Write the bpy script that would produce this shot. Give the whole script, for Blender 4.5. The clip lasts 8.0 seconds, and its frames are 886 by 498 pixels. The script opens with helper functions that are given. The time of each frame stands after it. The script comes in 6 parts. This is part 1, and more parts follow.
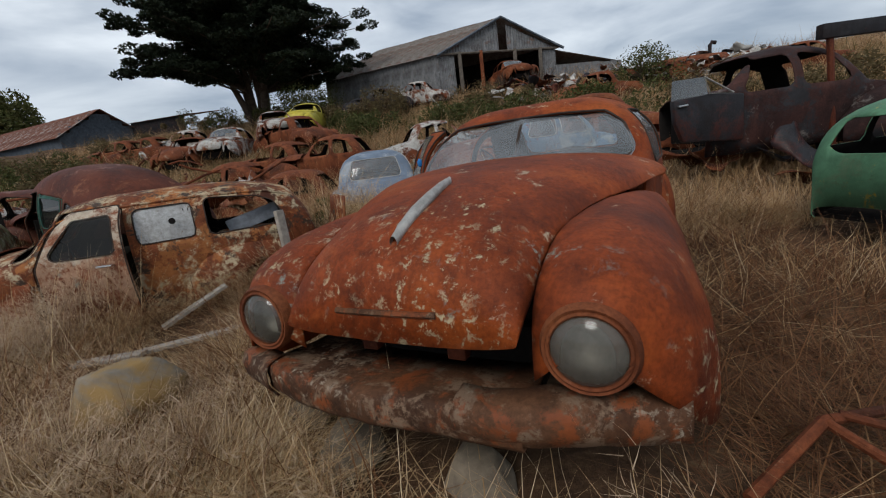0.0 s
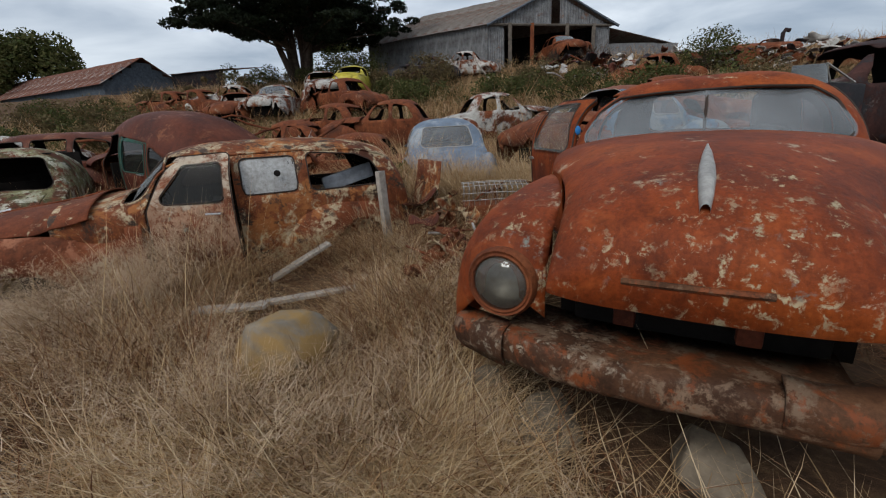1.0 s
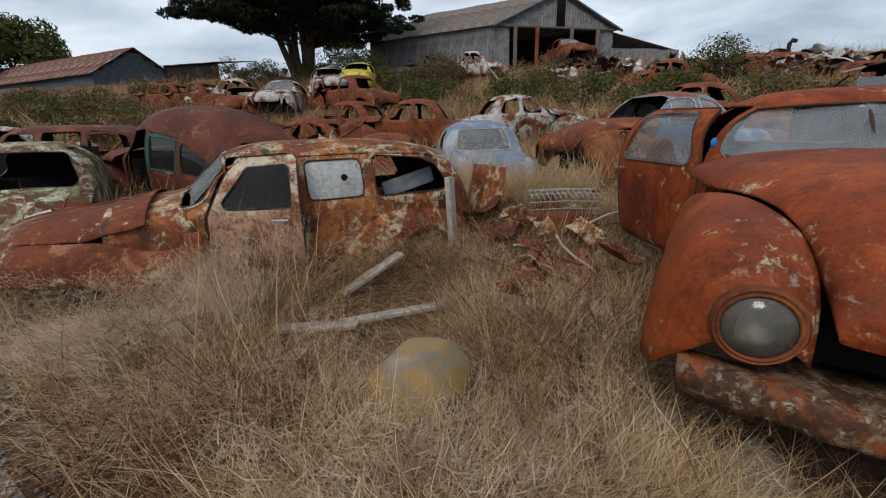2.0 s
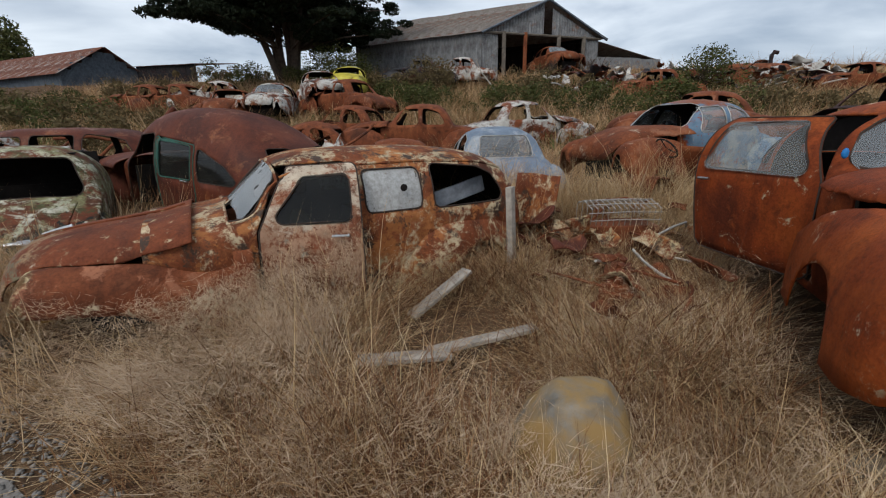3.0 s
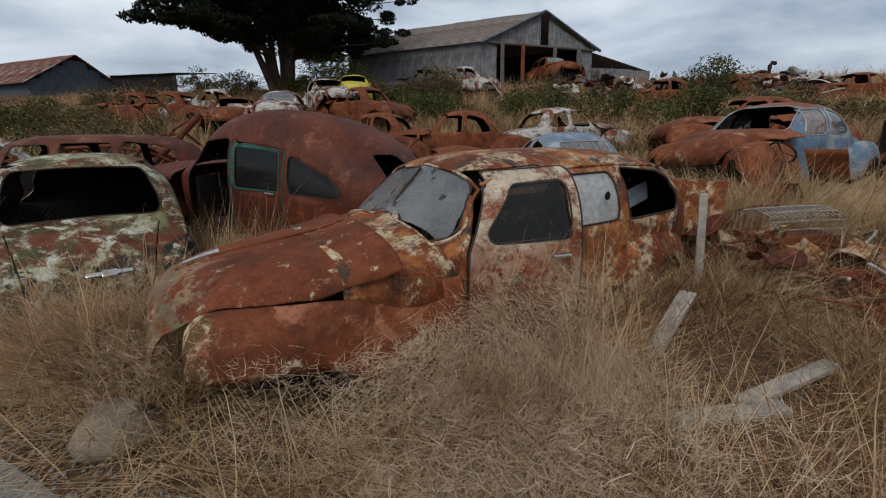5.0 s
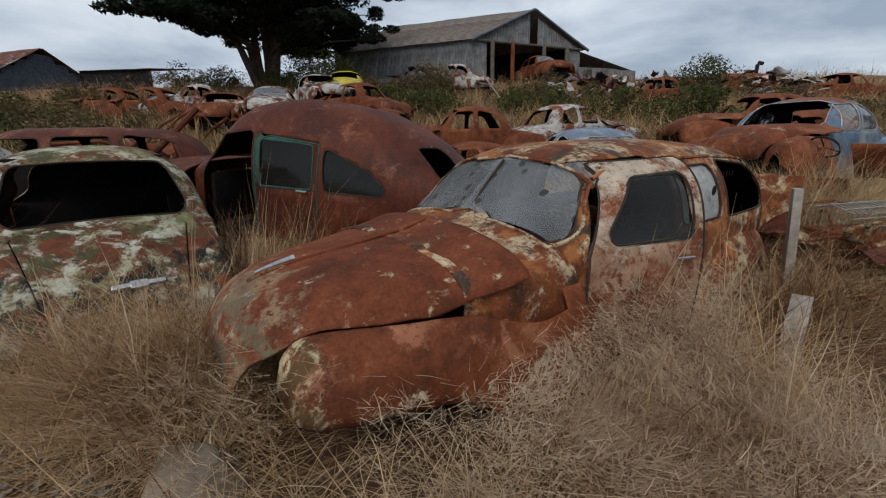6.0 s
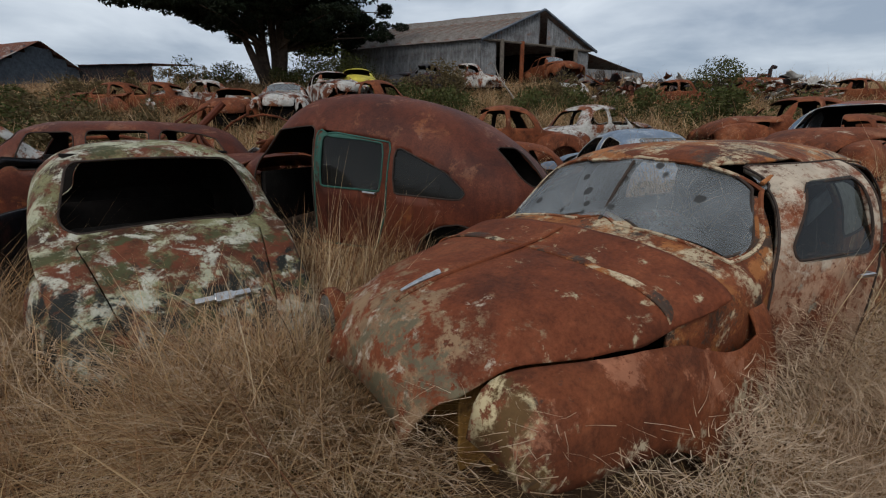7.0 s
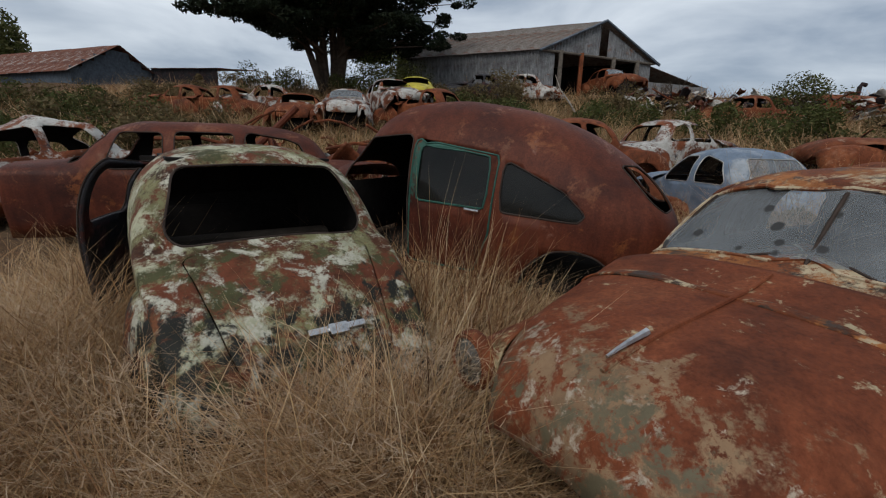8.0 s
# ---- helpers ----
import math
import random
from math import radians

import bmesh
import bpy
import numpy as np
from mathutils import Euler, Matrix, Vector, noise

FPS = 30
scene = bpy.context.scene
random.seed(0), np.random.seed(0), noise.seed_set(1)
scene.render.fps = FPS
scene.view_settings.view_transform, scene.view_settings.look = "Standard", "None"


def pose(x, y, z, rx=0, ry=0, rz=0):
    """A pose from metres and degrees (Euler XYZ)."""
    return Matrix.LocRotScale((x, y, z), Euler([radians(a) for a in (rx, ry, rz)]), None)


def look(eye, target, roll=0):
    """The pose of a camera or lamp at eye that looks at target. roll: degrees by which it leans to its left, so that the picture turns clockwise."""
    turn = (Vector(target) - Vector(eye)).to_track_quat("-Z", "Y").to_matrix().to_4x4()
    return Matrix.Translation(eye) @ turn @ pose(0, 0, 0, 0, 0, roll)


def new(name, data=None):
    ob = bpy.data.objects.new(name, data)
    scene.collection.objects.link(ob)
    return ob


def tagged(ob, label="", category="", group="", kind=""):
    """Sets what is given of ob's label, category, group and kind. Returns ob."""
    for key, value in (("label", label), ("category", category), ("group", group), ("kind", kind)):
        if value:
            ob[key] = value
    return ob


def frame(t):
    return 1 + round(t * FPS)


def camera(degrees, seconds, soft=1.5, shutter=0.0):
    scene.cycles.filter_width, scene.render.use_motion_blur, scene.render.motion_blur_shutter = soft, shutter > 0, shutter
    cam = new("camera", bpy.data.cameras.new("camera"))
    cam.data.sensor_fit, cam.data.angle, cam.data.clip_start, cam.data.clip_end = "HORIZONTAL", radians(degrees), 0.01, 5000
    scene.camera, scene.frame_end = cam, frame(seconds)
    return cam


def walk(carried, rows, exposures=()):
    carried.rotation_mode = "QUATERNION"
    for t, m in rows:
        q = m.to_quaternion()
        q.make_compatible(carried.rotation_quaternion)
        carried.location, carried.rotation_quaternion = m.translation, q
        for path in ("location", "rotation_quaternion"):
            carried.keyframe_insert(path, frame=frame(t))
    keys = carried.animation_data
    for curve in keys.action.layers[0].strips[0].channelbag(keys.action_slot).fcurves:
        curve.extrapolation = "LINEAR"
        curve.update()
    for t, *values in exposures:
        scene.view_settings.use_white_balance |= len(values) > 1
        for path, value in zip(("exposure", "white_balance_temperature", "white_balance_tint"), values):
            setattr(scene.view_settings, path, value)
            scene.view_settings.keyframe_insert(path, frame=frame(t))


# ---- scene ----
cam = camera(92.1, 8.0, soft=1.15)
PATH = [
    (0, (0.374, -0.413, 1.429), (0.097, 1.514, 0.97), -7.1),
    (0.5, (-0.116, -0.448, 1.433), (-0.429, 1.459, 0.918), -4.8),
    (1, (-0.551, -0.408, 1.426), (-0.906, 1.478, 0.866), -2.9),
    (1.5, (-1.009, -0.363, 1.462), (-1.34, 1.527, 0.897), -2.1),
    (3, (-2.278, -0.052, 1.517), (-2.461, 1.864, 0.974), -0.9),
    (3.5, (-2.715, 0.009, 1.505), (-2.842, 1.935, 0.982), -1.0),
    (4, (-3.158, 0.153, 1.48), (-3.249, 2.085, 0.973), -1.5),
    (4.5, (-3.63, 0.35, 1.476), (-3.701, 2.285, 0.977), -1.4),
    (5, (-4.051, 0.482, 1.446), (-4.106, 2.419, 0.952), -1.2),
    (6.5, (-5.133, 1.019, 1.376), (-5.057, 2.955, 0.88), -0.9),
    (7, (-5.519, 1.177, 1.379), (-5.448, 3.113, 0.885), -0.4),
    (7.5, (-5.833, 1.469, 1.35), (-5.829, 3.412, 0.875), 0.1),
    (8, (-6.092, 1.582, 1.402), (-6.187, 3.527, 0.946), 1.6),
]
EXPOSURES = [(0, 0.05), (0.5, 0.08), (1.0, 0.13), (1.5, 0.25), (3.0, 0.32), (3.5, 0.25), (4.0, 0.16), (4.5, 0.07), (5.0, 0.05), (6.5, 0.03), (7.5, -0.03), (8.0, -0.05)]
walk(cam, [(t, look(eye, target, roll)) for t, eye, target, roll in PATH], EXPOSURES)

# ---- light ----
world = bpy.data.worlds.new("overcast_sky")
scene.world = world
world.use_nodes = True
wn, wl = world.node_tree.nodes, world.node_tree.links
wn.clear()
sky = wn.new("ShaderNodeTexSky")
sky.sky_type, sky.sun_disc = "NISHITA", False
sky.sun_elevation, sky.sun_rotation = radians(48), radians(200)
sky.air_density, sky.dust_density = 1.0, 2.0
coord = wn.new("ShaderNodeTexCoord")
stretch = wn.new("ShaderNodeMapping")
stretch.inputs["Scale"].default_value = (1.0, 1.0, 3.6)
wl.new(coord.outputs["Generated"], stretch.inputs["Vector"])
puffs = wn.new("ShaderNodeTexNoise")
puffs.inputs["Scale"].default_value, puffs.inputs["Detail"].default_value = 2.6, 7.0
puffs.inputs["Roughness"].default_value, puffs.inputs["Distortion"].default_value = 0.5, 0.35
wl.new(stretch.outputs[0], puffs.inputs["Vector"])
cloud = wn.new("ShaderNodeValToRGB")
cloud.color_ramp.elements[0].position, cloud.color_ramp.elements[1].position = 0.34, 0.68
cloud.color_ramp.elements[0].color, cloud.color_ramp.elements[1].color = (0.33, 0.40, 0.50, 1), (0.86, 0.93, 1.0, 1)
wl.new(puffs.outputs["Fac"], cloud.inputs[0])
dim = wn.new("ShaderNodeVectorMath")
dim.operation = "SCALE"
dim.inputs["Scale"].default_value = 0.09
wl.new(sky.outputs[0], dim.inputs[0])
mixed = wn.new("ShaderNodeMix")
mixed.data_type = "RGBA"
mixed.inputs["Factor"].default_value = 0.85
wl.new(dim.outputs[0], mixed.inputs["A"]), wl.new(cloud.outputs[0], mixed.inputs["B"])
back = wn.new("ShaderNodeBackground")
back.inputs["Strength"].default_value = 1.0
wl.new(mixed.outputs["Result"], back.inputs["Color"])
wo = wn.new("ShaderNodeOutputWorld")
wl.new(back.outputs[0], wo.inputs[0])

sun = new("sun", bpy.data.lights.new("sun", "SUN"))
sun.data.energy, sun.data.angle, sun.data.color = 1.7, radians(25), (1.0, 0.96, 0.9)
sun.matrix_world = look((-6, -14, 20), (0, 4, 0))


# ---- materials ----
def nodes_of(name, rough=0.9, metal=0.0):
    m = bpy.data.materials.new(name)
    m.use_nodes = True
    n, l = m.node_tree.nodes, m.node_tree.links
    b = n["Principled BSDF"]
    b.inputs["Roughness"].default_value, b.inputs["Metallic"].default_value = rough, metal
    b.inputs["Specular IOR Level"].default_value = 0.18
    return m, n, l, b


def noise_node(n, l, scale, detail=6.0, rough=0.6, vector=None, distort=0.0):
    t = n.new("ShaderNodeTexNoise")
    t.inputs["Scale"].default_value, t.inputs["Detail"].default_value = scale, detail
    t.inputs["Roughness"].default_value, t.inputs["Distortion"].default_value = rough, distort
    if vector is not None:
        l.new(vector, t.inputs["Vector"])
    return t.outputs["Fac"]


def ramp(n, l, fac, stops):
    r = n.new("ShaderNodeValToRGB")
    e = r.color_ramp.elements
    while len(e) < len(stops):
        e.new(0.5)
    for k, (p, c) in zip(e, stops):
        k.position, k.color = p, (*c, 1) if len(c) == 3 else c
    l.new(fac, r.inputs[0])
    return r.outputs["Color"]


def blend(n, l, fac, a, b, mode="MIX"):
    x = n.new("ShaderNodeMix")
    x.data_type, x.blend_type = "RGBA", mode
    for key, v in (("Factor", fac), ("A", a), ("B", b)):
        if isinstance(v, (int, float)):
            x.inputs[key].default_value = v
        elif isinstance(v, tuple):
            x.inputs[key].default_value = (*v, 1)
        else:
            l.new(v, x.inputs[key])
    return x.outputs["Result"]


def bump(n, l, b, height, strength=0.3, distance=0.01):
    k = n.new("ShaderNodeBump")
    k.inputs["Strength"].default_value, k.inputs["Distance"].default_value = strength, distance
    l.new(height, k.inputs["Height"])
    l.new(k.outputs[0], b.inputs["Normal"])


def here(n, l, scale=(1, 1, 1), shift=(0, 0, 0)):
    c = n.new("ShaderNodeTexCoord")
    p = n.new("ShaderNodeMapping")
    p.inputs["Scale"].default_value, p.inputs["Location"].default_value = scale, shift
    l.new(c.outputs["Object"], p.inputs["Vector"])
    return p.outputs[0]


BLACK, WHITE = (0, 0, 0), (1, 1, 1)


def zone_mask(n, l, axis, lo, hi):
    """0 to 1 along one of the thing's own axes."""
    c = n.new("ShaderNodeTexCoord")
    s = n.new("ShaderNodeSeparateXYZ")
    l.new(c.outputs["Object"], s.inputs[0])
    r = n.new("ShaderNodeMapRange")
    r.inputs["From Min"].default_value, r.inputs["From Max"].default_value = lo, hi
    l.new(s.outputs[axis], r.inputs["Value"])
    return r.outputs["Result"]


def rusty(name, dark, mid, light, paints=(), seed=0.0, rough=0.78, grain=60.0, streak=True, calm=0.0):
    """Bare rust in three tones, with left-over paint: paints are (colour, cover 0..1, size, pits 0..1, zone or None)."""
    m, n, l, b = nodes_of(name, rough)
    v = here(n, l, shift=(seed, seed * 1.7, seed * 0.6))
    big = noise_node(n, l, 1.7, 8, 0.62, v, 0.3)
    col = ramp(n, l, big, [(0.33, dark), (0.5, mid), (0.68, light)])
    fine = noise_node(n, l, grain, 6, 0.7, v)
    col = blend(n, l, 0.7, col, ramp(n, l, fine, [(0.34, (0.5, 0.47, 0.45)), (0.6, (1.0, 1.0, 1.0))]), "MULTIPLY")
    mid_n = noise_node(n, l, 7.5, 8, 0.68, v, 0.4)
    col = blend(n, l, ramp(n, l, mid_n, [(0.52, BLACK), (0.72, (0.8 * (1 - calm),) * 3)]), col, tuple(0.5 * a for a in dark))
    pale = noise_node(n, l, 4.1, 9, 0.7, here(n, l, shift=(seed + 9, 2, 4)), 0.6)
    col = blend(n, l, ramp(n, l, pale, [(0.56, BLACK), (0.75, (0.55 * (1 - calm),) * 3)]), col, tuple(min(1.0, 1.4 * a + 0.008) for a in light))
    if streak:
        run = noise_node(n, l, 9, 5, 0.6, here(n, l, (1.6, 1.6, 0.16), (seed, 0, 0)))
        col = blend(n, l, 0.45, col, ramp(n, l, run, [(0.38, (0.55, 0.5, 0.48)), (0.58, (1.0, 1.0, 1.0))]), "MULTIPLY")
    gloss = None
    for i, (colour, cover, size, *more) in enumerate(paints):
        pits, zone = more[0] if more else 0.5, more[1] if len(more) > 1 else None
        w = here(n, l, shift=(seed * 2.3 + 5 * i, seed + 3.1 * i, 1.3 * i))
        a = noise_node(n, l, 1.9 / size, 10, 0.66, w, 0.5)
        if zone:
            z = zone_mask(n, l, *zone)
            k = n.new("ShaderNodeMath")
            k.operation = "MULTIPLY_ADD"
            k.inputs[1].default_value, k.inputs[2].default_value = 0.34, -0.34
            l.new(z, k.inputs[0])
            s = n.new("ShaderNodeMath")
            l.new(k.outputs[0], s.inputs[0]), l.new(a, s.inputs[1])
            a = s.outputs[0]
        e = 0.72 - 0.42 * cover
        for f_scale, f_part in ((26.0, 0.26), (85.0, 0.16)):
            fray = n.new("ShaderNodeMath")
            fray.operation = "MULTIPLY_ADD"
            fray.inputs[1].default_value = f_part
            l.new(noise_node(n, l, f_scale, 6, 0.72, w), fray.inputs[0]), l.new(a, fray.inputs[2])
            low = n.new("ShaderNodeMath")
            low.operation = "SUBTRACT"
            low.inputs[1].default_value = 0.5 * f_part
            l.new(fray.outputs[0], low.inputs[0])
            a = low.outputs[0]
        mask = ramp(n, l, a, [(e - 0.01, BLACK), (e + 0.07, WHITE)])
        if size < 0.16:
            clump = ramp(n, l, noise_node(n, l, 2.6, 4, 0.6, w, 0.4), [(0.50, BLACK), (0.62, WHITE)])
            mask = blend(n, l, 1.0, mask, clump, "MULTIPLY")
        if pits:
            p0 = 0.28 + 0.2 * pits
            mask = blend(n, l, 1.0, mask, ramp(n, l, noise_node(n, l, 24, 6, 0.72, w), [(p0, BLACK), (p0 + 0.07, WHITE)]), "MULTIPLY")
        tone = blend(n, l, ramp(n, l, noise_node(n, l, 5, 8, 0.68, w), [(0.35, BLACK), (0.65, WHITE)]), colour, tuple(0.6 * c for c in colour))
        col = blend(n, l, mask, col, tone)
        gloss = mask
    l.new(col, b.inputs["Base Color"])
    if gloss is not None:
        l.new(ramp(n, l, gloss, [(0, (rough,) * 3), (1, (max(0.3, rough - 0.2),) * 3)]), b.inputs["Roughness"])
    bump(n, l, b, fine, 0.35, 0.006)
    return m


def plain(name, colour, rough=0.8, metal=0.0, vary=0.35, scale=12.0, bumpy=0.25, seed=0.0):
    m, n, l, b = nodes_of(name, rough, metal)
    v = here(n, l, shift=(seed, seed, seed))
    a = noise_node(n, l, scale, 7, 0.65, v)
    f = noise_node(n, l, scale * 0.17, 5, 0.6, v)
    col = ramp(n, l, a, [(0.3, tuple(c * (1 - vary) for c in colour)), (0.7, tuple(min(1.0, c * (1 + vary)) for c in colour))])
    col = blend(n, l, 0.5, col, ramp(n, l, f, [(0.35, (0.6, 0.6, 0.6)), (0.65, (1.0, 1.0, 1.0))]), "MULTIPLY")
    l.new(col, b.inputs["Base Color"])
    if bumpy:
        bump(n, l, b, a, bumpy, 0.01)
    return m


def blades(name, tones, lit=0.25):
    """Grass and leaves: a tone of its own for every blade."""
    m, n, l, b = nodes_of(name, 0.75)
    g = n.new("ShaderNodeNewGeometry")
    col = ramp(n, l, g.outputs["Random Per Island"], [(i / max(1, len(tones) - 1), t) for i, t in enumerate(tones)])
    patch = ramp(n, l, noise_node(n, l, 0.9, 4, 0.6, here(n, l)), [(0.35, (0.62, 0.56, 0.5)), (0.65, (1.0, 1.0, 1.0))])
    col = blend(n, l, 0.8, col, patch, "MULTIPLY")
    clump = ramp(n, l, noise_node(n, l, 3.2, 4, 0.65, here(n, l, shift=(4, 7, 1))), [(0.36, (0.5, 0.42, 0.36)), (0.5, (0.9, 0.86, 0.82)), (0.66, (1.0, 1.0, 1.0))])
    col = blend(n, l, 0.75, col, clump, "MULTIPLY")
    l.new(col, b.inputs["Base Color"])
    tr = n.new("ShaderNodeBsdfTranslucent")
    l.new(col, tr.inputs["Color"])
    mx = n.new("ShaderNodeMixShader")
    mx.inputs[0].default_value = lit
    l.new(b.outputs[0], mx.inputs[1]), l.new(tr.outputs[0], mx.inputs[2])
    l.new(mx.outputs[0], n["Material Output"].inputs[0])
    return m


def dusty_glass(name, tint=(0.75, 0.8, 0.82), dirt=0.3, rough=0.08, spots=True, dust=(0.32, 0.31, 0.29), coat=0.9):
    m, n, l, b = nodes_of(name, rough)
    n.remove(b)
    clear = n.new("ShaderNodeBsdfTransparent")
    clear.inputs["Color"].default_value = (*tint, 1)
    shine = n.new("ShaderNodeBsdfGlossy")
    shine.inputs["Color"].default_value, shine.inputs["Roughness"].default_value = (0.95, 0.95, 0.95, 1), rough
    fres = n.new("ShaderNodeFresnel")
    fres.inputs["IOR"].default_value = 1.2 + 0.35 * coat
    b = n.new("ShaderNodeMixShader")
    l.new(fres.outputs[0], b.inputs[0]), l.new(clear.outputs[0], b.inputs[1]), l.new(shine.outputs[0], b.inputs[2])
    d = n.new("ShaderNodeBsdfPrincipled")
    d.inputs["Base Color"].default_value, d.inputs["Roughness"].default_value = (*dust, 1), 0.9
    v = here(n, l)
    film = ramp(n, l, noise_node(n, l, 3.0, 7, 0.65, v), [(0.3, (dirt * 0.5,) * 3), (0.75, (min(1.0, dirt * 1.6),) * 3)])
    mx = n.new("ShaderNodeMixShader")
    l.new(film, mx.inputs[0]), l.new(b.outputs[0], mx.inputs[1]), l.new(d.outputs[0], mx.inputs[2])
    out = mx.outputs[0]
    if spots:
        s = n.new("ShaderNodeTexVoronoi")
        s.inputs["Scale"].default_value = 6.5
        l.new(v, s.inputs["Vector"])
        wob = noise_node(n, l, 30, 4, 0.6, v)
        add = n.new("ShaderNodeMath")
        add.operation = "MULTIPLY_ADD"
        add.inputs[1].default_value = 0.14
        l.new(wob, add.inputs[0]), l.new(s.outputs["Distance"], add.inputs[2])
        mask = ramp(n, l, add.outputs[0], [(0.23, WHITE), (0.28, BLACK)])
        k = n.new("ShaderNodeBsdfPrincipled")
        k.inputs["Base Color"].default_value, k.inputs["Roughness"].default_value = (0.03, 0.03, 0.03, 1), 0.95
        m2 = n.new("ShaderNodeMixShader")
        l.new(mask, m2.inputs[0]), l.new(out, m2.inputs[1]), l.new(k.outputs[0], m2.inputs[2])
        out = m2.outputs[0]
    l.new(out, n["Material Output"].inputs[0])
    return m


ORANGE = ((0.095, 0.019, 0.006), (0.218, 0.041, 0.008), (0.31, 0.070, 0.012))
MAROON = ((0.060, 0.019, 0.012), (0.125, 0.034, 0.018), (0.17, 0.048, 0.024))
BROWN = ((0.065, 0.021, 0.010), (0.16, 0.045, 0.017), (0.235, 0.078, 0.030))
RED = ((0.040, 0.011, 0.007), (0.094, 0.023, 0.011), (0.135, 0.036, 0.016))
CREAM, CHALK, SKYBLUE, MINT = (0.46, 0.38, 0.24), (0.52, 0.47, 0.40), (0.20, 0.28, 0.37), (0.34, 0.40, 0.31)

